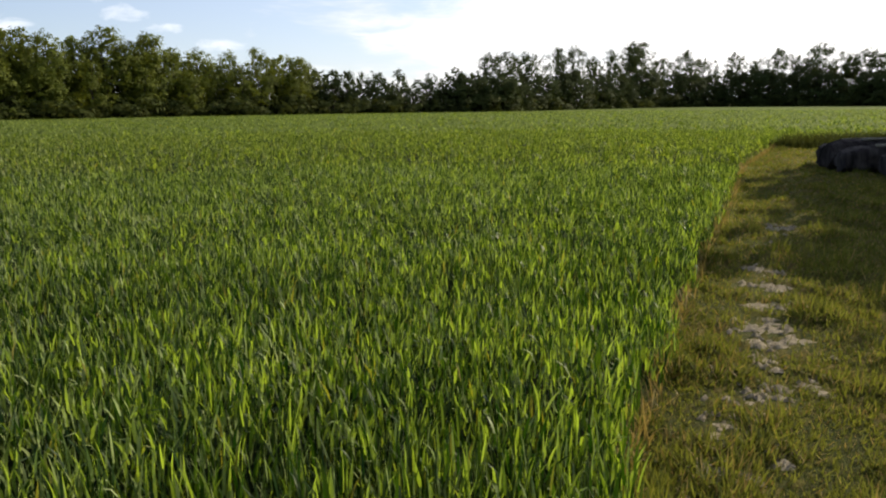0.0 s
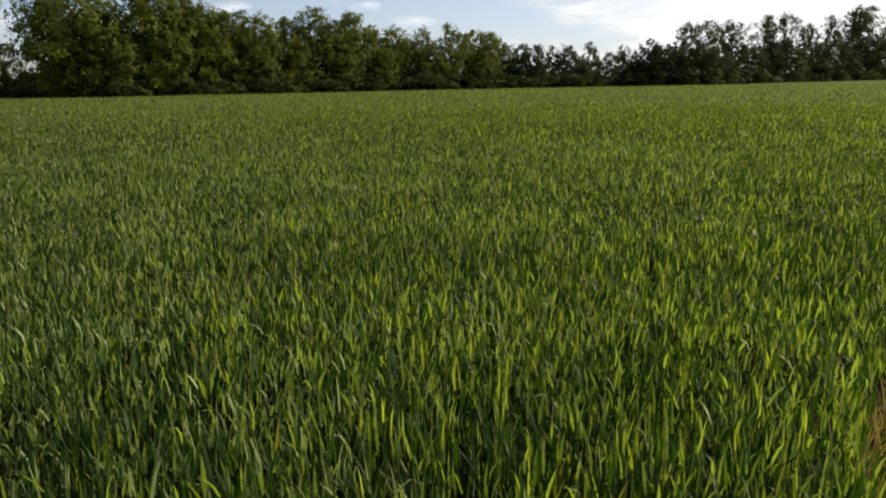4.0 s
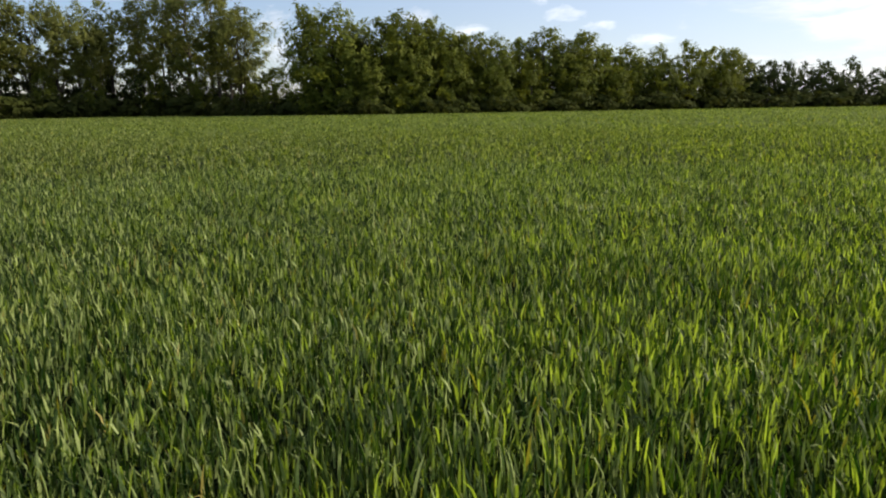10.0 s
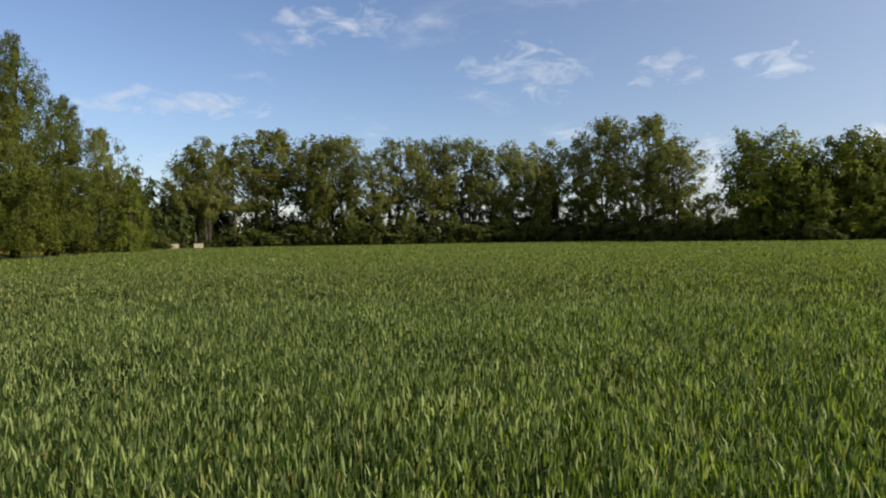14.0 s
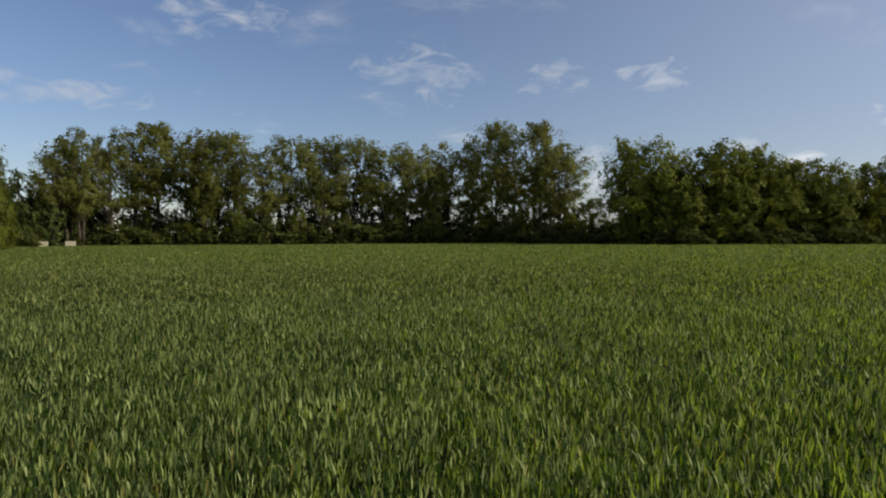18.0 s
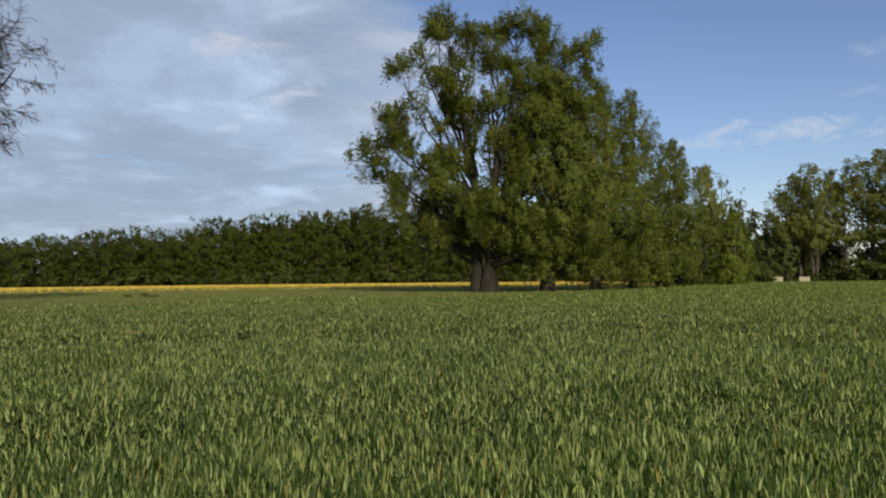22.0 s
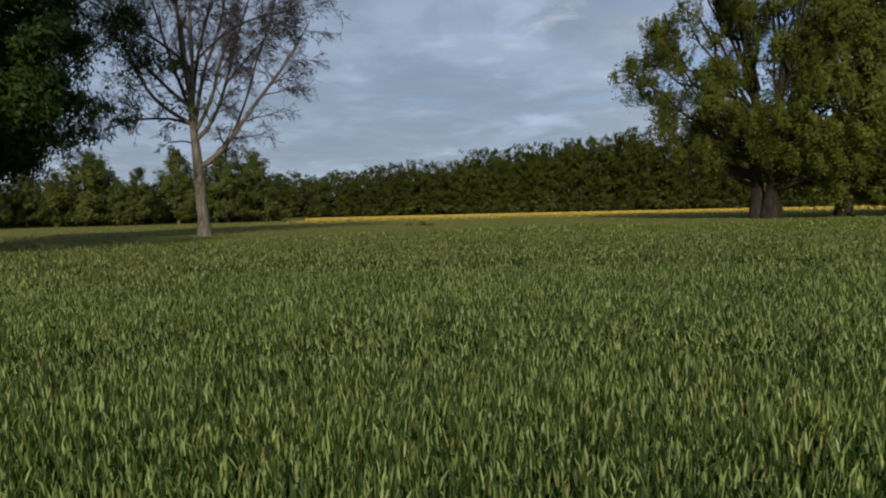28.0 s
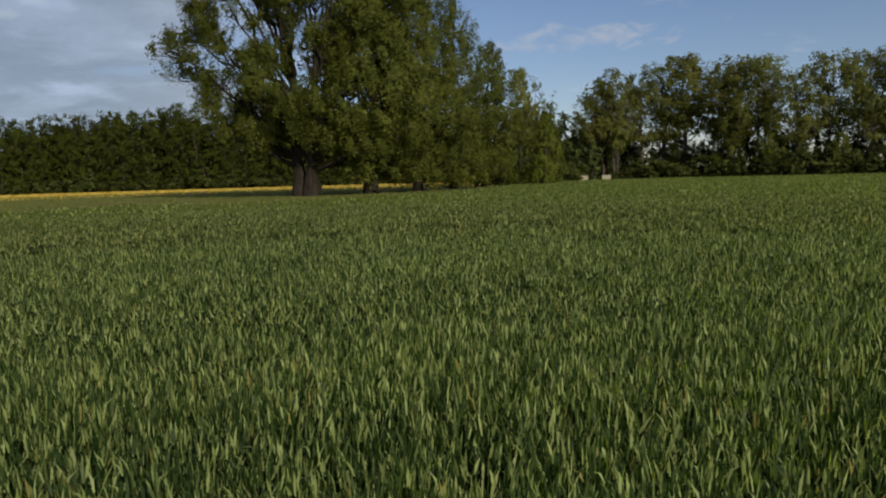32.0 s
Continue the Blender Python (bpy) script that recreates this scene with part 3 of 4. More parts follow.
pines = [model(14, "pointed_tree", 500 + k, 14, 5.0, 1.2, CONE, 190, 8600, 0.36, 1.5, PINE_LEAF, PALE_BARK, 0.22, 0.95, PINE_SAYS, upright=0.45, lumps=0.34, gaps=0.4) for k in range(4)]
shrubs = [model(4, "shrub", 600 + k, 4, 3.4, 0.2, FULL, 30, 400, 0.55, 1.1, SHRUB_LEAF, BARK, 0.08, 0.8, "dark leafy shrub at the foot of the trees", "shrub", slim=0.36) for k in range(3)]
# tall backlit trees: poplar shapes whose dark leaf colour stands in for shade
backlit = [model(20, "tall_tree", 150 + k, 20, 5.2, 4.0, CROWN, 150, 4200, 0.44, 1.5, LEAF_IN_SHADE, BARK, 0.28, 0.9, "tall dark tree with an open top beyond the field",
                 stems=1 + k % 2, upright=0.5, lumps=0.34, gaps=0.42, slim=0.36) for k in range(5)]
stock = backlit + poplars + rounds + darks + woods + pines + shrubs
rng = random.Random(7)


def height_at(dist, el):
    return (dist * math.tan(radians(el)) + EYE_HEIGHT) * 1.02


def row(models, tops, group, dist, wide=1.0, jitter=0.0):
    """Trees whose tops stand at the given azimuths and elevations; dist: a number, or a function of the azimuth."""
    for az, el in tops:
        d = (dist(az) if callable(dist) else dist) + rng.uniform(0, jitter)
        el *= rng.uniform(0.94, 1.04)
        m = rng.choice(models)
        place(m, stand(m, az, d, height_at(d, el), rng.uniform(0, 6.28), wide * rng.uniform(0.80, 1.15)), group)


def behind(gap):
    return lambda az: float(far_edge(az)) + gap


# the sunlit grove
GROVE = ((44.9, 3.0), (42.2, 7.3), (40.4, 7.4), (38.7, 6.3), (37.0, 6.7), (35.2, 7.3), (33.5, 6.7), (32.2, 6.2), (30.6, 5.2),
         (29.2, 5.1), (27.8, 5.1), (26.2, 5.1), (24.2, 5.6), (22.8, 4.6), (21.4, 5.3), (19.7, 4.4), (18.0, 4.0), (16.0, 3.9), (13.7, 4.2), (12.2, 3.8), (10.9, 3.6))
row(rounds, GROVE, "trees of the sunlit grove", behind(5), 1.08, 3)
row(rounds, [(az - 0.8, el * 0.62) for az, el in GROVE[1::2]], "trees of the sunlit grove", behind(3.5), 1.2, 1)
row(darks, [(az - 0.9, el * 0.80) for az, el in GROVE[2:]], "trees of the sunlit grove", behind(14), 1.1, 2)
# the backlit row beyond the field
BACKLIT = ((9.4, 2.7), (8.3, 2.6), (7.2, 2.5), (6.2, 2.5), (5.0, 2.6), (3.3, 2.8), (0.8, 2.4), (-1.2, 3.1), (-3.6, 3.9), (-5.0, 4.0), (-6.4, 3.8))
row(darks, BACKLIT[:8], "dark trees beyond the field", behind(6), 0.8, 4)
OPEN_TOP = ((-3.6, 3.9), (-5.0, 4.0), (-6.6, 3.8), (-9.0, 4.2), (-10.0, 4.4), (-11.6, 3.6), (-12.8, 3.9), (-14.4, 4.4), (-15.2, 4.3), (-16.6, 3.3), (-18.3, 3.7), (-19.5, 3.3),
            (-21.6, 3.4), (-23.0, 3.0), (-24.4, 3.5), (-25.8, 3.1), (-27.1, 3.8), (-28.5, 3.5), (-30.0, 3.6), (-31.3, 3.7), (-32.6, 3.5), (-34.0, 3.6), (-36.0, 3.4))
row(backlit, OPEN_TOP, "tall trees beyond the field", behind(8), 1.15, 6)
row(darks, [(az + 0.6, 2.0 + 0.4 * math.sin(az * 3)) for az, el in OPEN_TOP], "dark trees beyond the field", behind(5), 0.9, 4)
# the poplar hedgerow
HEDGEROW = ((85.0, 5.4), (84.0, 6.9), (83.2, 7.6), (81.2, 7.9), (79.6, 8.3), (78.2, 8.7), (75.7, 8.3), (74.2, 7.9), (73.0, 7.8), (70.6, 6.9), (68.6, 8.3), (66.8, 7.7), (65.0, 7.9),
            (63.4, 7.7), (61.2, 7.4), (59.6, 7.0), (58.2, 7.0), (56.2, 7.5), (54.2, 7.2), (52.6, 8.8), (51.0, 8.8), (49.0, 8.5), (47.3, 7.4))
row(poplars, HEDGEROW, "poplars of the hedgerow", behind(6), 1.15, 5)
row(poplars, [(az - 0.9, el * 0.82) for az, el in HEDGEROW[1::5]], "poplars of the hedgerow", behind(4), 0.95, 4)
row(rounds, [(az - 0.7, 2.6 + 0.7 * math.sin(az * 2.1)) for az, el in HEDGEROW[4::2]], "undergrowth trees of the hedgerow", behind(4), 0.8, 3)
row(darks, [(88.0 - 0.92 * k, 2.4 + 0.6 * math.sin(k * 2.6)) for k in range(47)], "undergrowth trees of the hedgerow", behind(9), 1.15, 5)
row(shrubs, [(88 - 0.95 * k, 0.95 + 0.5 * math.sin(k * 2.7)) for k in range(45) if not 1 < k < 6], "undergrowth along the hedgerow", behind(3), 1.5, 3)
row(shrubs, [(45 - 0.95 * k, 0.8 + 0.35 * math.sin(k * 2.7)) for k in range(38)], "undergrowth along the grove", behind(2.5), 1.5, 3)
row(darks, [(9.8 - 1.4 * k, 1.75 + 0.25 * math.sin(k * 2.3)) for k in range(12)], "dark trees beyond the field", behind(9), 1.4, 3)
row(darks, [(-1.0 - 1.0 * k, 2.2 + 0.45 * math.sin(k * 2.3)) for k in range(36)], "dark trees beyond the field", behind(4), 1.4, 3)
row(shrubs, [(9.5 - 1.1 * k, 0.75 + 0.25 * math.sin(k * 2.9)) for k in range(42)], "undergrowth beyond the field", behind(3), 1.7, 3)
row(darks, [(91.5 - 1.0 * k, 3.2 + 0.5 * math.sin(k * 2.1)) for k in range(10)], "undergrowth trees of the hedgerow", 152, 1.3, 5)
# the far wood behind the yellow field
FAR_WOOD = ((144.7, 2.9), (143.3, 3.1), (141.5, 2.9), (139.5, 3.2), (137.8, 3.3), (136.4, 3.3), (135.0, 3.5), (133.4, 3.6), (132.0, 3.6), (130.5, 3.7), (128.9, 4.2), (127.5, 4.3), (126.2, 4.5),
            (124.5, 4.9), (123.2, 4.7), (121.8, 4.8), (120.4, 4.9), (119.0, 5.1), (117.6, 5.5), (116.0, 5.6), (114.4, 5.2), (112.6, 5.0), (110.6, 5.0), (108.6, 4.9), (106.6, 4.8), (104.6, 4.9), (102.6, 4.8),
            (100.4, 4.8), (98.2, 4.7), (96.0, 4.6), (94.0, 4.6), (92.0, 4.6), (90.0, 4.6))


def wood_dist(az):
    return float(np.interp(az, (85, 116, 143, 165), (185, 205, 250, 260)))


row(woods, [(az, el * 1.07) for az, el in FAR_WOOD], "trees of the far wood", lambda az: wood_dist(az) + 4, 0.95, 5)
row(woods, [(az - 0.8, el * 0.98) for az, el in FAR_WOOD], "trees of the far wood", wood_dist, 0.9, 3)
row(darks, [(az + 0.3, el * 0.86) for az, el in FAR_WOOD], "trees of the far wood", lambda az: wood_dist(az) + 14, 1.7, 4)
row(darks, [(az - 0.5, el * 0.55) for az, el in FAR_WOOD], "trees of the far wood", lambda az: wood_dist(az) + 22, 2.4, 4)
row(woods, [(166 - 1.9 * k, 2.3 + 0.4 * math.sin(k * 1.9)) for k in range(41)], "trees of the far wood", lambda az: wood_dist(az) - 2, 1.4, 3)
row(shrubs, [(165 - 2.0 * k, 0.75 + 0.3 * math.sin(k * 1.3)) for k in range(38)], "undergrowth along the far wood", lambda az: wood_dist(az) - 5, 1.5, 3)
# pointed trees standing in the meadow
POINTED = ((163.5, 4.4), (161.2, 3.7), (157.6, 5.3), (156.6, 4.4), (153.9, 3.7), (151.3, 4.7), (147.9, 5.2), (146.2, 5.1), (149.6, 3.9), (159.4, 3.5), (155.2, 3.0))
row(pines, POINTED, "pointed trees in the meadow", 150, 1.2, 10)
row(darks, [(166 - 1.25 * k, 2.5 + 0.5 * math.sin(k * 1.7)) for k in range(17)], "broad trees behind the meadow", 172, 1.0, 6)
row(shrubs, [(164 - 1.3 * k, 0.9 + 0.4 * math.sin(k * 2.2)) for k in range(16)], "shrubs in the meadow", 158, 1.4, 8)
row(shrubs, ((132.9, -0.92), (132.2, -1.0), (134.0, -1.02)), "weeds in the meadow", 72, 1.6, 2)
# trees between the grove of old trees and the hedgerow
row(poplars, ((90.6, 8.4), (89.3, 7.4)), "poplars of the hedgerow", 112, 0.9)
row(darks, ((87.2, 4.4), (85.6, 4.0), (91.5, 4.0)), "undergrowth trees of the hedgerow", 146, 0.9)
row(pines, ((88.3, 4.4),), "pointed trees in the meadow", 105, 0.9)
row(shrubs, [(93.5 - 0.8 * k, 0.35 + 0.3 * math.sin(k * 1.7)) for k in range(6)], "shrubs in the meadow", 98, 1.2, 6)

YOUNG_LEAF = leaf_material("young_leaf", (0.062, 0.086, 0.014), (0.160, 0.185, 0.030), (0.26, 0.29, 0.02), 0.35, 0.6, 0.1)
cone = make_tree("pointed_tree", 71, 10.5, 3.0, 0.5, CONE, 240, 9000, 0.24, 0.9, YOUNG_LEAF, PALE_BARK, 0.14, 0.95, "bright green cone-shaped young tree before the dark hedgerow")
cone.matrix_basis = Matrix.Translation(bearing(88.6, 100))
tagged(cone, group="pointed trees in the meadow")


def low_box(az, dist, wide):
    """A low pale box with a darker lid that hangs over it, on two runners."""
    root = tagged(new("wooden_box"), "low pale weathered box with a dark lid by the hedgerow", "box", "boxes by the hedgerow")
    for name, size, z, mat in (("body", (wide, 0.80, 1.10), 0.62, PALE_BOARDS), ("lid", (wide + 0.12, 0.92, 0.10), 1.22, LOG_BARK),
                               ("runner", (wide * 0.9, 0.10, 0.07), 0.035, LOG_BARK)):
        bm = bmesh.new()
        bmesh.ops.create_cube(bm, size=1.0, matrix=Matrix.Translation((0, 0, z)) @ Matrix.Diagonal((*size, 1.0)))
        bmesh.ops.bevel(bm, geom=bm.edges[:], offset=0.015, segments=2, affect="EDGES")
        me = bpy.data.meshes.new(name)
        bm.to_mesh(me)
        bm.free()
        me.materials.append(mat)
        new(name, me).parent = root
    root.matrix_basis = Matrix.Translation(bearing(az, dist)) @ Matrix.Rotation(radians(az), 4, "Z")
    return root


low_box(85.6, 134.5, 1.45)
low_box(83.9, 135.5, 1.6)

# ---- the old trees beside the field ----
OLD = ((0.0, 0.62), (0.22, 1.0), (0.5, 0.92), (0.78, 0.66), (1.0, 0.25))
SIDE = ((0.0, 0.8), (0.35, 1.0), (0.7, 0.75), (1.0, 0.12))


def lone(az, dist, turn=0.0, **more):
    ob = make_tree(**more)
    ob.matrix_basis = Matrix.Translation(bearing(az, dist)) @ Matrix.Rotation(turn, 4, "Z")
    return tagged(ob, group="old trees beside the field")


OAK_LOBES = (
    (-12.6, 0.0, 14.9, 1.4), (-11.2, 1.0, 16.6, 1.8), (-10.9, -1.0, 13.6, 1.8), (-9.9, 0.0, 18.8, 1.6), (-9.6, 1.0, 12.0, 2.1), (-8.3, -1.0, 15.6, 2.4), (-7.4, 1.0, 10.2, 2.1), (-6.9, -2.0, 19.0, 1.9),
    (-8.7, 0.0, 23.8, 1.6), (-6.3, 1.0, 25.3, 2.0), (-4.4, -1.0, 27.9, 2.2), (-4.9, 0.0, 22.5, 2.0), (-1.5, 0.0, 27.2, 2.4), (0.8, -1.0, 24.8, 2.5), (3.8, 0.0, 28.3, 2.3), (1.4, 1.5, 28.2, 1.8),
    (6.4, 0.0, 26.4, 2.2), (8.7, 0.0, 24.8, 1.9), (10.7, 0.0, 25.6, 1.4), (11.4, 1.0, 23.4, 1.4), (8.0, -1.0, 21.3, 2.7), (4.6, -2.0, 22.0, 2.8), (5.6, -3.0, 17.0, 3.1), (1.5, -3.5, 20.0, 2.0),
    (-2.5, -3.0, 21.6, 2.0), (-2.0, 4.0, 19.0, 2.8), (2.5, 4.0, 15.0, 3.0), (-4.0, 4.0, 15.0, 2.6), (8.6, -1.0, 16.0, 3.0), (9.8, 0.0, 11.0, 3.0), (4.6, -4.0, 12.0, 2.9), (7.4, -4.0, 8.0, 2.8),
    (-1.8, -5.0, 8.8, 1.9), (1.0, -5.5, 9.2, 1.9), (-4.2, -4.0, 10.6, 2.0), (-0.6, -6.0, 6.4, 1.2), (-4.6, 0.0, 18.0, 2.0), (-2.6, 1.0, 24.4, 2.0), (-3.0, -2.0, 13.4, 2.2), (0.6, -3.5, 15.6, 2.0), (-1.0, -2.0, 18.6, 2.0), (-5.6, -2.0, 12.6, 2.2), (-3.4, -1.0, 6.6, 1.8), (-5.0, 1.0, 5.6, 1.5), (2.2, -4.0, 5.4, 1.5), (0.2, -4.5, 6.4, 1.5),
    (3.6, -5.0, 7.6, 2.1), (5.6, -5.0, 4.8, 1.7), (-4.6, 2.0, 9.6, 2.4), (-6.3, 0.0, 7.8, 1.7), (-7.6, 0.0, 6.8, 1.7), (-9.0, 0.0, 9.2, 1.7), (-4.6, -2.0, 5.2, 1.5), (-2.0, 4.0, 9.0, 2.8), (0.4, -3.0, 10.6, 1.5), (9.0, -2.0, 5.2, 2.3))
SPLIT = random.Random(12)
OAK_LOBES = [(x, y, z, r * 0.92) for x, y, z, r in OAK_LOBES] + [
    (x + SPLIT.uniform(-1.1, 1.1) * r, y + SPLIT.uniform(-0.8, 0.8) * r, z + SPLIT.uniform(-0.7, 1.0) * r, r * SPLIT.uniform(0.34, 0.55))
    for x, y, z, r in OAK_LOBES for _ in range(2)]
lone(107.2, 76, radians(107), name="old_oak", seed=41, height=30.0, radius=14.6, base=6.0, profile=OLD, shoots=2600, leaves=210000, leaf=0.185, shoot=1.45,
     leaf_mat=OLD_LEAF, bark=OLD_BARK, trunk=1.05, trunk_top=0.66, label="huge spreading old tree with a thick dark trunk", stems=3, lobes=OAK_LOBES, upright=0.7, slim=0.22)
for az, dist, seed, height, radius, base, shoots, leaves, thick, says in (
        (102.3, 78, 42, 26.0, 8.0, 1.8, 620, 50000, 0.62, "tall leafy tree crowded against a larger old tree"),
        (98.6, 84, 43, 25.0, 7.2, 1.2, 480, 38000, 0.45, "leafy tree in a group of old trees"),
        (95.8, 92, 44, 25.0, 6.4, 0.8, 380, 28000, 0.40, "leafy tree in a group of old trees"),
        (93.0, 98, 45, 19.5, 6.2, 0.6, 330, 23000, 0.35, "leafy tree at the end of a group of old trees")):
    lone(az, dist, name="old_oak", seed=seed, height=height, radius=radius, base=base, profile=SIDE, shoots=shoots, leaves=int(leaves * 1.35), leaf=0.23, shoot=1.6,
         leaf_mat=OLD_LEAF, bark=OLD_BARK, trunk=thick, trunk_top=0.85, label=says, upright=0.55, lumps=0.2)
lone(164.3, 52.0, name="shade_tree", seed=46, height=26, radius=10.2, base=4.6, profile=HANGING, shoots=620, leaves=120000, leaf=0.27, shoot=2.3,
     leaf_mat=SHADE_LEAF, bark=BARK, trunk=0.55, trunk_top=0.85, label="dark leafy shade tree with low hanging branches", upright=0.1, gaps=0.5, lumps=0.42, slim=0.27)
lone(177.0, 33.0, name="shade_tree", seed=50, height=15.0, radius=8.0, base=1.2, profile=BROAD, shoots=420, leaves=22000, leaf=0.36, shoot=1.4,
     leaf_mat=SHADE_LEAF, bark=BARK, trunk=0.35, trunk_top=0.85, label="leafy tree whose shade lies on the meadow")
lone(-48.5, 19.8, name="shade_tree", seed=47, height=6.2, radius=4.4, base=0.8, profile=BROAD, shoots=420, leaves=17000, leaf=0.36, shoot=1.03,
     leaf_mat=BROAD_LEAF, bark=BARK, trunk=0.18, trunk_top=0.85, label="leafy green tree standing beside the grass track")
lone(-41.3, 26.0, name="shade_tree", seed=48, height=6.2, radius=4.6, base=0.8, profile=BROAD, shoots=420, leaves=17000, leaf=0.36, shoot=1.03,
     leaf_mat=BROAD_LEAF, bark=BARK, trunk=0.18, trunk_top=0.85, label="leafy green tree standing beside the grass track")
lone(-53.5, 16.8, name="shade_tree", seed=49, height=6.0, radius=3.6, base=0.6, profile=BROAD, shoots=420, leaves=17000, leaf=0.30, shoot=0.92,
     leaf_mat=BROAD_LEAF, bark=BARK, trunk=0.14, trunk_top=0.85, label="small leafy tree standing beside the grass track")


def bare_tree(az, dist):
    """The leafless tree: a pale trunk, a low fork, arching limbs and fine drooping twigs."""
    rng = np.random.default_rng(9)
    root = tagged(new("bare_tree"), "leafless pale grey tree with fine drooping twigs", "tree", "old trees beside the field")
    trunk, boughs, twigs = Tubes(), Tubes(), Tubes()
    side = np.array(bearing(az - 90))          # to the right as seen from the standpoint
    deep = np.array(bearing(az))
    up = np.array((0.0, 0.0, 1.0))

    def along(shape, lean):
        k = np.linspace(0, 1, len(shape))
        f = np.linspace(0, 1, 13)
        x, z = (np.interp(f, k, [p[i] for p in shape]) for i in (0, 1))
        for _ in range(2):                     # round the bends
            x[1:-1], z[1:-1] = (x[:-2] + 2 * x[1:-1] + x[2:]) / 4, (z[:-2] + 2 * z[1:-1] + z[2:]) / 4
        x = x + 0.055 * z                      # the whole tree stands straight
        y = lean * f ** 1.2 + np.cumsum(rng.normal(0, 0.10, 13)) * f
        return np.outer(x, side) + np.outer(y, deep) + np.outer(z, up)

    def grow(p, way, length, r, depth):
        k = (6, 6, 4, 3, 2)[depth]
        path, w = [p], way / np.linalg.norm(way)
        for _ in range(k):
            pull = (0.05, 0.03, -0.06, -0.16, -0.24)[depth]
            w = w + rng.normal(0, 0.11 + 0.03 * depth, 3) + up * pull
            w /= np.linalg.norm(w)
            path.append(path[-1] + w * length / k)
        path = np.array(path)
        (boughs, boughs, twigs, twigs, twigs)[depth].add(path, np.linspace(r, max(r * 0.3, 0.012), k + 1), (5, 4, 3, 3, 3)[depth])
        if depth < 4:
            branch(path, length, r, depth, (0, 6, 5, 3)[depth])

    def branch(path, length, r, depth, number):
        k = len(path) - 1
        for j in range(number):
            u = rng.uniform(0.20, 1.0)
            q = np.array([np.interp(u * k, np.arange(k + 1), path[:, i]) for i in range(3)])
            d = path[min(int(u * k) + 1, k)] - path[min(int(u * k), k - 1)]
            d = d / np.linalg.norm(d) + rng.normal(0, 0.60, 3)
            grow(q, d, length * (rng.uniform(0.30, 0.52) if depth < 2 else rng.uniform(0.42, 0.72)), max(r * (1 - 0.6 * u) * 0.55, 0.015), depth + 1)

    pts = along(((0.1, 0.0), (-0.3, 3.0), (-0.5, 5.4), (-0.8, 7.5), (-1.1, 10.0), (-1.3, 12.2), (-1.7, 13.9)), 0.2)
    trunk.add(pts, np.interp(np.linspace(0, 1, 13), (0, 0.06, 0.38, 0.5, 0.75, 1.0), (0.60, 0.44, 0.37, 0.30, 0.20, 0.13)), 10)
    trunk.object("trunk", BARE_BARK, root)
    # each limb: its line to the right and upwards, its lean away, its thickness
    for shape, lean, r, number in (
            (((-0.5, 5.2), (0.2, 5.5), (1.5, 6.7), (2.7, 8.8), (4.1, 10.9), (5.6, 12.7), (6.7, 14.8), (7.6, 16.6)), -0.6, 0.21, 13),
            (((-0.8, 7.2), (0.1, 8.0), (0.9, 9.6), (1.5, 12.0), (2.0, 14.7), (2.8, 17.5), (4.0, 21.5)), 1.2, 0.15, 12),
            (((-1.3, 12.6), (0.5, 14.6), (2.4, 16.0), (4.3, 16.7), (6.3, 16.8)), -1.5, 0.09, 9),
            (((1.4, 11.6), (2.7, 13.3), (4.0, 15.0), (5.4, 16.8)), 1.8, 0.07, 7),
            (((-0.9, 8.4), (-2.3, 8.9), (-4.6, 8.9), (-7.2, 8.1)), 0.8, 0.10, 9),
            (((-1.0, 8.5), (-3.4, 9.8), (-4.5, 11.4), (-5.5, 13.6), (-6.8, 15.4), (-8.4, 15.9)), -1.2, 0.13, 12),
            (((-1.1, 9.7), (-2.2, 10.6), (-3.7, 12.1), (-5.3, 13.8), (-6.8, 17.0), (-7.8, 19.5)), 1.6, 0.13, 12),
            (((-1.3, 12.8), (-3.2, 14.4), (-4.6, 15.0), (-5.6, 17.0), (-6.3, 19.5)), -1.0, 0.10, 9),
            (((-1.7, 13.7), (-1.9, 16.0), (-2.6, 18.0), (-3.6, 19.8), (-4.6, 22.8)), 0.6, 0.16, 11),
            (((-0.9, 8.6), (-1.0, 11.5), (-1.1, 14.8), (-1.4, 17.0), (-0.9, 20.0), (-0.6, 24.2)), -0.8, 0.16, 11),
            (((-0.8, 8.0), (-0.5, 11.0), (-0.1, 13.2), (1.0, 15.8), (1.3, 18.4), (1.0, 20.5), (1.4, 23.4)), 0.9, 0.14, 11),
            (((-1.0, 9.4), (-0.8, 13.0), (-0.3, 15.5), (0.3, 17.5), (0.7, 20.2), (0.0, 24.5)), -0.4, 0.12, 10),
            (((-1.2, 10.6), (-1.9, 14.0), (-2.2, 17.5), (-2.3, 20.0), (-3.0, 24.0)), -1.4, 0.11, 10),
            (((-0.9, 8.8), (-1.9, 11.5), (-3.0, 14.5), (-3.9, 17.5), (-4.9, 21.0)), 1.0, 0.12, 9),
            (((-0.8, 7.8), (0.6, 10.5), (0.8, 13.0), (1.9, 16.5), (2.4, 19.5), (2.6, 22.5)), -1.3, 0.13, 9),
            (((2.0, 7.8), (3.0, 10.6), (3.6, 13.5), (4.6, 16.2), (5.0, 18.6)), 0.9, 0.08, 8),
            (((-0.7, 7.0), (-1.6, 7.2), (-2.6, 7.0)), -0.3, 0.06, 4)):
        path = along(shape, lean)
        limb = Tubes()
        limb.add(path, np.linspace(r * 1.2, 0.045, 13), 7)
        limb.object("limb", BARE_BARK if r > 0.125 else TWIG_BARK, root)
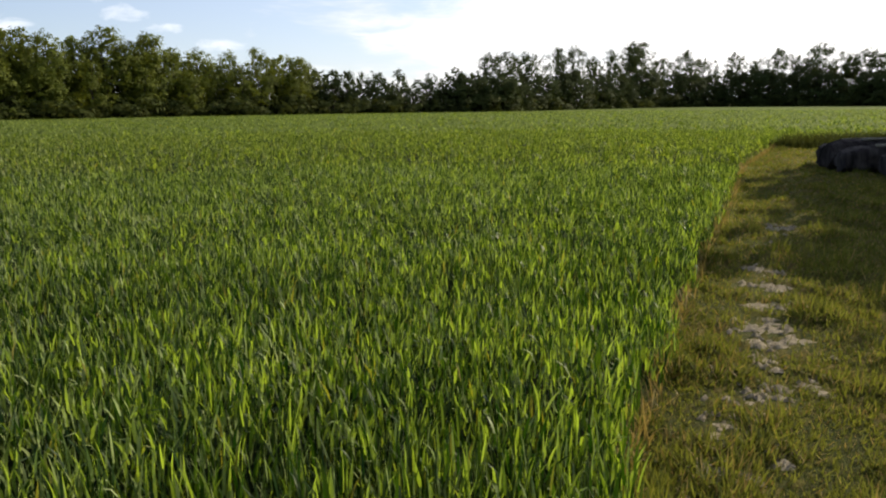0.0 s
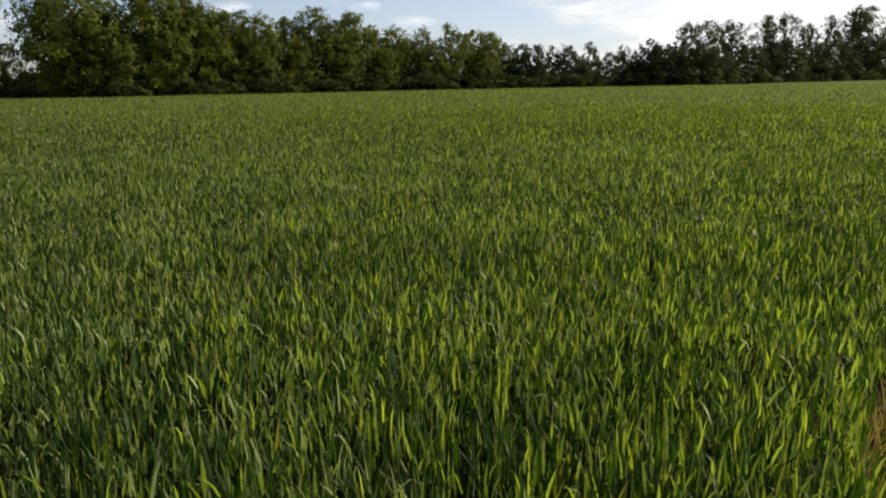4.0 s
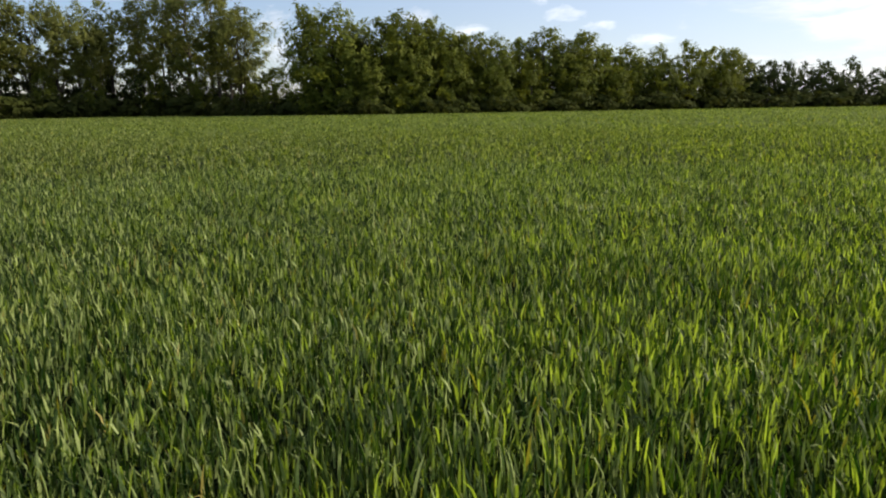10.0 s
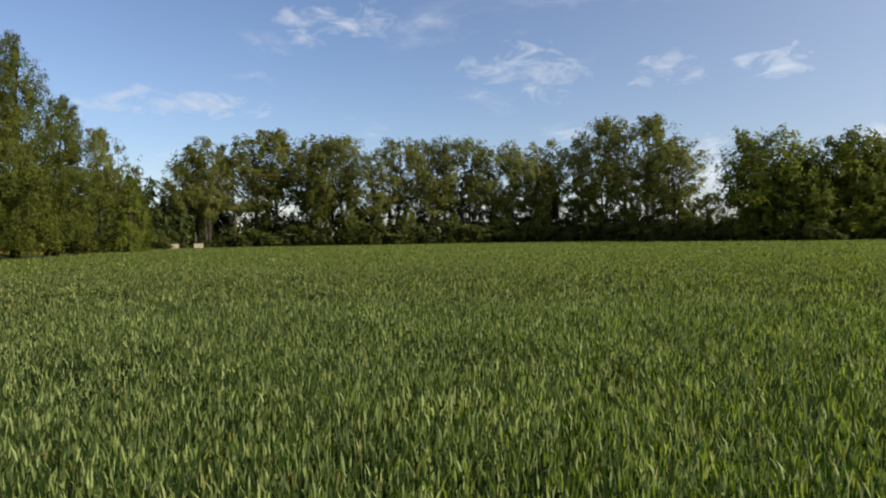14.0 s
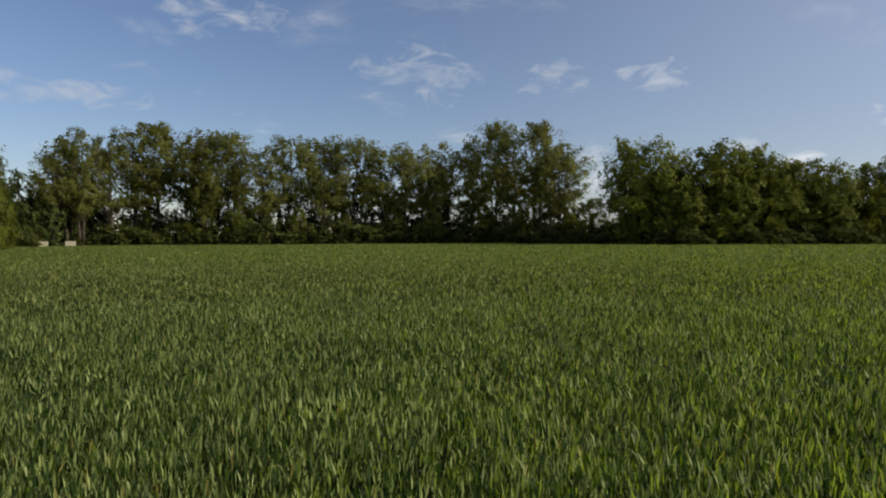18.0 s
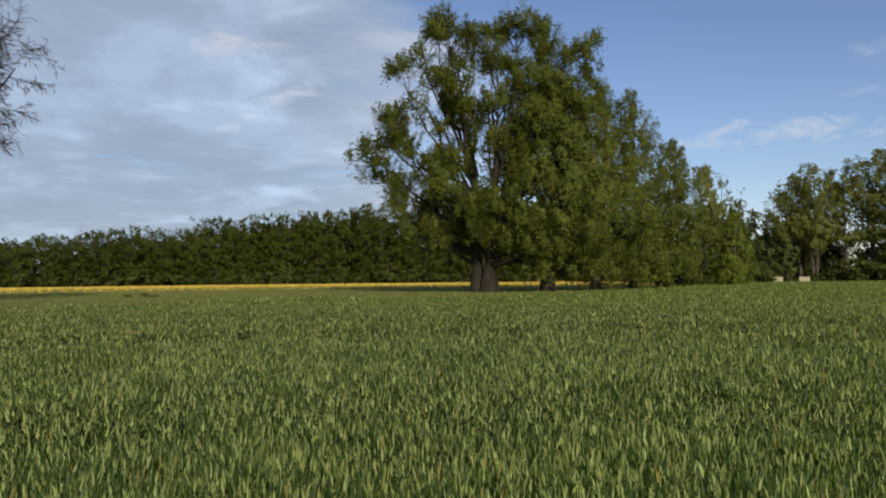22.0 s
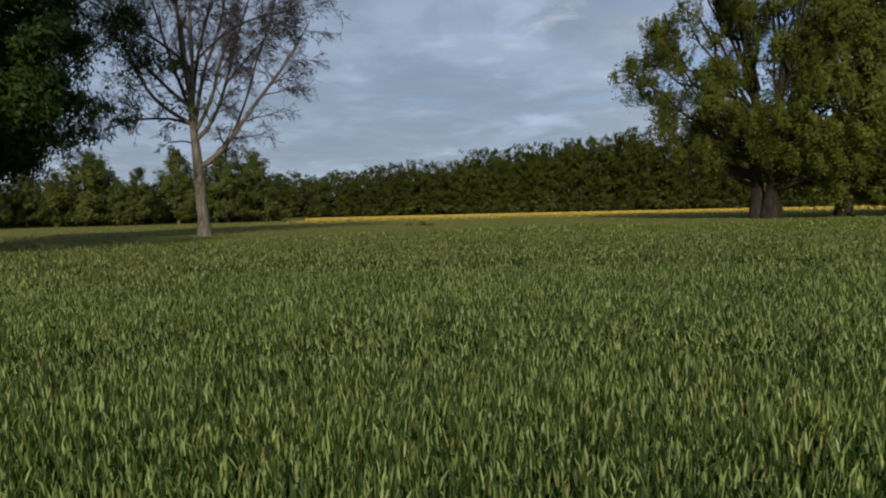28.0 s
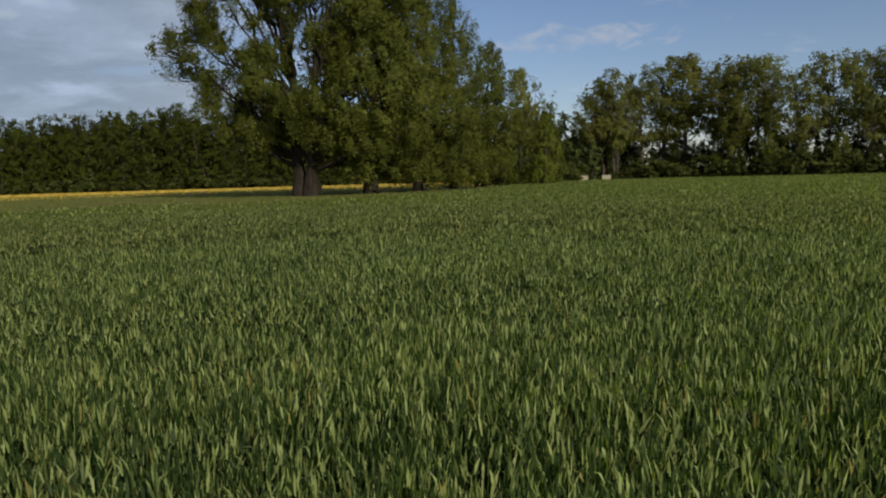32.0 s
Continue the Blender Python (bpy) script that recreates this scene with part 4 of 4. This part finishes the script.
        length = sum(np.linalg.norm(np.diff(path, axis=0), axis=1))
        branch(path, min(length * 0.75, 7.0), r * 0.8, 0, number + 4 if number > 4 else 3)
    tagged(boughs.object("bough", TWIG_BARK, root), kind="stuff")
    tagged(twigs.object("twig", TWIG_BARK, root), kind="stuff")
    root.matrix_basis = Matrix.Translation(bearing(az, dist))
    return root


bare_tree(149.5, 58)


# ---- the yellow field and the meadow grass ----
def meadow_sheet():
    """The mown meadow between the crop and the wood, a hand above the rough ground."""
    az = np.arange(82.0, 186.1, 1.0)
    f = np.linspace(0, 1, 46)
    A, F = np.meshgrid(az, f, indexing="ij")
    near = far_edge(A) - 1.5
    R = near * (262.0 / near) ** F
    z = 0.06 + 0.03 * np.sin(R * 0.31 + A * 0.7) * np.sin(A * 1.3)
    idx = np.arange(A.size).reshape(A.shape)
    quads = np.stack([idx[:-1, :-1], idx[1:, :-1], idx[1:, 1:], idx[:-1, 1:]], -1).reshape(-1, 4)
    ob = mesh_object("meadow", np.stack([-R * np.sin(np.radians(A)), R * np.cos(np.radians(A)), z], -1).reshape(-1, 3), [quads], MOWN, smooth=True)
    return tagged(ob, "mown olive green meadow between the crop and the wood", "meadow", kind="structure")


meadow_sheet()


def tuft_field(name, seed, az0, az1, near, far, density, length, width, mat, label, category):
    rng = np.random.default_rng(seed)
    x, y = scatter(rng, near, far, density, az0, az1)
    m = len(x)
    v, q, t = blades(rng, x, y, np.zeros(m), length * rng.uniform(0.5, 1.4, m), width * rng.uniform(0.6, 1.4, m), 2, 0.4, 0.5)
    return tagged(mesh_object(name, v, [q, t], mat), label, category, kind="stuff")


tuft_field("yellow_flowers", 21, 84, 142.0, 154, 198, 3.3, 0.32, 0.34, FLOWER, "band of bright yellow flowering rape in front of the wood", "flowers")
tuft_field("scattered_flowers", 23, 84, 143.5, 112, 154, 0.8, 0.22, 0.18, FLOWER, "loose yellow flowers thinning out into the meadow", "flowers")
tuft_field("meadow_grass", 22, 96, 168, 40, 140, 2.4, 0.16, 0.13, MEADOW, "short green meadow grass between crop and wood", "grass")

# ---- the grass track beside the crop ----
def rut_offset(y):
    """How far the worn wheel track lies from the edge of the crop."""
    return np.interp(y, (2.5, 3.3, 4.2, 5.0, 7.5, 12.0, 30.0), (0.12, 0.27, 0.50, 0.64, 0.70, 0.95, 1.8)) + 0.05 * np.sin(y * 3.0)


SOIL_SPOTS = ((3.05, 0.20, 0.14), (3.35, 0.33, 0.16), (3.78, 0.38, 0.20), (4.2, 0.50, 0.24), (4.35, 0.86, 0.10), (4.75, 0.60, 0.16), (5.2, 0.62, 0.34), (5.45, 0.66, 0.26), (5.9, 0.70, 0.20),
              (6.6, 0.58, 0.24), (7.2, 0.60, 0.26), (8.3, 0.66, 0.26), (9.6, 0.74, 0.30), (4.6, 0.26, 0.10), (3.5, 0.66, 0.09))


def spot_place(spot):
    y, off, wide = spot
    return float(np.interp(y, EDGE_Y, EDGE_X)) + off, y, wide


def lump(x, y):
    """How far the rough turf of the track rises at a place."""
    a = np.sin(x * 4.3 + 1.3 * np.sin(y * 2.9)) * np.sin(y * 3.1 + 1.7 * np.sin(x * 2.2))
    b = np.sin(x * 9.1 + 2.0 * np.sin(y * 5.3)) * np.sin(y * 7.7 + 1.4 * np.sin(x * 6.1))
    return np.maximum(0.055 * a + 0.03 * b, -0.004)


def bare_share(x, y):
    """How bare the ground is at a place of the track, 0 to 1."""
    out = np.zeros_like(x)
    for px, py, w in map(spot_place, SOIL_SPOTS):
        out = np.maximum(out, np.exp(-((x - px) / w) ** 2 - ((y - py) / (w * 1.3)) ** 2))
    return out


def turf_material():
    mat, n = material("worn_turf")
    where = n.add("ShaderNodeTexCoord").outputs["Object"]
    big, mid, small = n.noise(where, 0.9, 4.0), n.noise(where, 5.0, 5.0), n.noise(where, 40.0, 6.0, 0.7)
    col = n.mix(n.ramp(mid, (0.40, 0.0), (0.60, 1.0)), (0.062, 0.064, 0.013), (0.125, 0.098, 0.032))
    col = n.mix(n.ramp(small, (0.42, 0.0), (0.66, 1.0)), col, (0.165, 0.126, 0.048))
    col = n.mix(n.math("MULTIPLY", n.ramp(big, (0.42, 0.0), (0.6, 1.0)), 0.5), col, (0.064, 0.076, 0.013))
    body = n.add("ShaderNodeBsdfPrincipled", Base_Color=col, Roughness=1.0, Normal=n.bump(small, 1.0, 0.03))
    body.inputs["Specular IOR Level"].default_value = 0.05
    finish(n, body.outputs[0])
    return mat


def track_turf():
    """The rough uneven turf of the track, from behind the corner of the field to beyond the logs."""
    ys = np.concatenate([np.linspace(-7.0, 1.8, 130)[:-1], np.geomspace(1.8, 26.0, 240)])
    offs = np.linspace(0.02, 1, 120)
    Y, O = np.meshgrid(ys, offs, indexing="ij")
    X = np.interp(Y, EDGE_Y, EDGE_X) + O * (2.2 + 0.33 * Y + 0.95 * np.maximum(1.8 - Y, 0))
    rim = np.clip(np.minimum(np.minimum(O / 0.05, (1 - O) / 0.1), (Y + 7.0) / 0.6), 0, 1) * np.clip(0.4 + (Y - 1.2) / 1.5, 0.4, 1)
    Z = 0.010 + lump(X, Y) * rim * (1 - 0.8 * bare_share(X, Y)) + 0.013 * np.random.default_rng(36).normal(0, 1, X.shape) * rim
    idx = np.arange(X.size).reshape(X.shape)
    quads = np.stack([idx[:-1, :-1], idx[:-1, 1:], idx[1:, 1:], idx[1:, :-1]], -1).reshape(-1, 4)
    ob = mesh_object("track", np.stack([X, Y, Z], -1).reshape(-1, 3), [quads], turf_material(), smooth=True)
    return tagged(ob, "rough worn grass track with straw and bare earth", "track", kind="structure")


track_turf()


def track_grass():
    rng = np.random.default_rng(31)
    m = 29000
    y = 2.0 + 24.0 * rng.uniform(0, 1, m) ** 2.5
    off = (rng.uniform(0.0, 1.0, m) ** 1.1 - 0.01) * (2.2 + 0.33 * y)
    x = np.interp(y, EDGE_Y, EDGE_X) + off
    rise = lump(x, y)
    worn = np.exp(-((off - rut_offset(y)) / (0.20 + 0.012 * y)) ** 2) * 0.45
    keep = rng.uniform(0, 1, m) > np.maximum(worn, bare_share(x, y) ** 1.3 * 1.3) + np.where(rise < 0.004, 0.10, 0.0)
    x, y, rise = x[keep], y[keep], rise[keep]
    tall = 0.034 + 0.05 * rng.uniform(0, 1, len(x)) ** 2.5 + 1.2 * np.maximum(rise, 0)
    k = 16
    spread = np.repeat(0.018 + 0.034 * (1 + y / 9), k)
    bx, by = np.repeat(x, k) + rng.normal(0, 1, len(x) * k) * spread, np.repeat(y, k) + rng.normal(0, 1, len(x) * k) * spread
    ln = np.maximum(np.repeat(tall, k) * rng.uniform(0.5, 1.4, len(bx)), 0.02)
    wide = rng.uniform(0.005, 0.011, len(bx)) * (1 + by / 7)
    dry = rng.uniform(0, 1, len(bx)) < 0.20
    for pick, name, mat, label in ((~dry, "track_grass", TRACK_GRASS, "short sunlit grass tufts on the field track"), (dry, "dry_track_grass", CROP_DRY, "withered straw-coloured grass on the field track")):
        v, q, tr = blades(rng, bx[pick], by[pick], np.maximum(lump(bx[pick], by[pick]), 0) * 0.9, ln[pick] * (1.0 if mat is TRACK_GRASS else 0.8), wide[pick], 1, 0.75, 0.4)
        tagged(mesh_object(name, v, [q, tr], mat), label, "grass", kind="stuff")


track_grass()


def trodden_grass():
    """Short grass round the standpoint and behind it."""
    rng = np.random.default_rng(34)
    r, a = 7.0 * np.sqrt(rng.uniform(0.0, 1, 9000)), rng.uniform(0, 2 * math.pi, 9000)
    x, y = r * np.cos(a), r * np.sin(a)
    edge = np.interp(y, EDGE_Y, EDGE_X)
    keep = (x > edge + 0.02) & ((y < 2.0 + rng.normal(0, 0.2, len(y))) | (x > edge + 2.2 + 0.33 * y))
    x, y = np.repeat(x[keep], 10), np.repeat(y[keep], 10)
    m = len(x)
    v, q, tr = blades(rng, x + rng.normal(0, 0.06, m), y + rng.normal(0, 0.06, m), np.maximum(lump(x, y), 0) * 0.35, rng.uniform(0.03, 0.10, m), rng.uniform(0.006, 0.012, m), 1, 0.42, 0.3)
    return tagged(mesh_object("trodden_grass", v, [q, tr], TRACK_GRASS), "short trodden grass at the corner of the field", "grass", kind="stuff")


trodden_grass()


def edge_stems():
    """Dry lower leaves that show along the cut side of the crop."""
    rng = np.random.default_rng(32)
    y = 1.0 + 27.0 * rng.uniform(0, 1, 1500) ** 1.6
    x = np.interp(y, EDGE_Y, EDGE_X) + rng.normal(-0.03, 0.035, len(y))
    m = len(x)
    v, q, t = blades(rng, x, y, np.full(m, 0.01), rng.uniform(0.08, 0.24, m), rng.uniform(0.005, 0.009, m) * (1 + y / 14), 3, 0.5, 0.5)
    return tagged(mesh_object("dry_wheat_leaves", v, [q, t], CROP_DRY), "dry orange lower leaves along the edge of the wheat", "wheat", kind="stuff")


edge_stems()


def soil_patches():
    """Bare trodden earth along the wheel track: crumbled clods lying in loose patches."""
    rng = np.random.default_rng(33)
    v, tris = [], []
    a = np.arange(7) * 2 * math.pi / 7
    for x0, y0, wide in map(spot_place, SOIL_SPOTS):
        for _ in range(int(120 * wide)):
            x, y = x0 + rng.normal(0, wide * 0.42), y0 + rng.normal(0, wide * 0.5)
            r = rng.gamma(2.0, 0.0105) * (1 + y / 14) * (1 + 0.4 * rng.normal(0, 1, 7).clip(-1.4, 1.4))
            b = len(v)
            low = 0.012 + max(float(lump(np.array(x), np.array(y))), 0) * 0.3
            v.append((x, y, low + 0.014 + 0.022 * rng.uniform()))
            v += [(x + math.cos(t) * q * 1.3, y + math.sin(t) * q, low - 0.004) for t, q in zip(a, r)]
            tris += [(b, b + 1 + j, b + 1 + (j + 1) % 7) for j in range(7)]
    return tagged(mesh_object("bare_soil", v, [tris], BARE_SOIL), "pale trodden soil patches on the wheel track", "soil", kind="stuff")


soil_patches()


def old_log(seed, p, q, r0, r1):
    """A weathered log lying on the ground, with a rough ridged surface and a cut end."""
    rng = np.random.default_rng(seed)
    p, q = np.array(p), np.array(q)
    root = tagged(new("fallen_log"), "big dark weathered log lying on the grass", "log", "logs beside the track")
    m, sides = 30, 22
    d = (q - p) / np.linalg.norm(q - p)
    side = np.cross(d, (0, 0, 1.0))
    side /= np.linalg.norm(side)
    up = np.cross(side, d)
    f = np.linspace(0, 1, m)
    a = np.arange(sides) * 2 * math.pi / sides
    ridge = 1 + 0.13 * np.sin(a * 5 + seed + 1.5 * f[:, None]) + 0.08 * np.sin(a * 9 - f[:, None]) + rng.normal(0, 0.055, (m, sides))
    r = np.interp(f, (0, 0.04, 0.12, 0.9, 1), (r0 * 0.72, r0 * 0.92, r0, r1, r1 * 0.75))[:, None] * ridge
    v = (p + np.outer(f, q - p))[:, None] + r[..., None] * (np.cos(a)[None, :, None] * side + np.sin(a)[None, :, None] * up)
    v = v.reshape(-1, 3)
    k, j = np.meshgrid(np.arange(m - 1), np.arange(sides), indexing="ij")
    j2 = (j + 1) % sides
    quads = np.stack([k * sides + j, k * sides + j2, k * sides + sides + j2, k * sides + sides + j], -1).reshape(-1, 4)
    bark = mesh_object("bark", v, [quads], LOG_BARK, root)
    for name, base, c in (("cut_end", 0, p), ("far_end", (m - 1) * sides, q)):
        vv = np.concatenate([[c + d * (0.06 if base else -0.06)], v[base:base + sides]])
        mesh_object(name, vv, [[(0, 1 + i, 1 + (i + 1) % sides) for i in range(sides)]], LOG_BARK, root)
    for k in range(3):                         # pale strips where the bark has come off along the top
        u0, turn = rng.uniform(0.0, 0.35), rng.uniform(0.9, 2.0)
        u = np.linspace(u0, u0 + rng.uniform(0.2, 0.5), 8)
        wide = 0.05 * np.sin(np.linspace(0.25, math.pi - 0.2, 8)) + 0.01
        rr = (np.interp(u, (0, 0.12, 1), (r0 * 0.95, r0, r1)) * 1.16)[:, None]
        rows = [p + np.outer(u, q - p) + rr * (math.cos(turn + e) * side + math.sin(turn + e) * up) + np.outer(wide, side) * e for e in (-0.12, 0.12)]
        rows += [w - 0.035 * (math.cos(turn) * side + math.sin(turn) * up) for w in rows[::-1]]
        ring = np.stack(rows, 1).reshape(-1, 3)
        f4 = [(4 * i + j, 4 * i + (j + 1) % 4, 4 * i + 4 + (j + 1) % 4, 4 * i + 4 + j) for i in range(7) for j in range(4)] + [(3, 2, 1, 0), (28, 29, 30, 31)]
        mesh_object("peeled_strip", ring, [f4], PALE_BOARDS, bark, "pale strip of bare wood")
    return root


def tall_weeds():
    """Rank weeds along the turn of the crop behind the logs."""
    rng = np.random.default_rng(37)
    y = rng.uniform(25.5, 35.0, 3200)
    x = np.interp(y, EDGE_Y, EDGE_X) + 0.15 + rng.uniform(0, 1, len(y)) ** 1.5 * 1.6
    m = len(x)
    v, q, t = blades(rng, x, y, np.zeros(m), rng.uniform(0.22, 0.62, m), rng.uniform(0.02, 0.05, m), 2, 0.3, 0.4)
    return tagged(mesh_object("tall_weeds", v, [q, t], SHRUB_LEAF), "dark rank weeds along the turn of the wheat", "weeds", kind="stuff")


tall_weeds()
old_log(1, (9.1, 17.7, 0.33), (14.7, 19.5, 0.32), 0.36, 0.34)
old_log(2, (9.4, 15.8, 0.27), (14.4, 16.1, 0.28), 0.29, 0.31)
old_log(4, (9.0, 16.8, 0.29), (14.4, 17.2, 0.30), 0.32, 0.33)
old_log(3, (9.9, 18.9, 0.30), (15.0, 21.2, 0.30), 0.32, 0.30)

for ob in stock:                               # the models themselves are not part of the place
    for o in (*ob.children_recursive, ob):
        bpy.data.objects.remove(o)
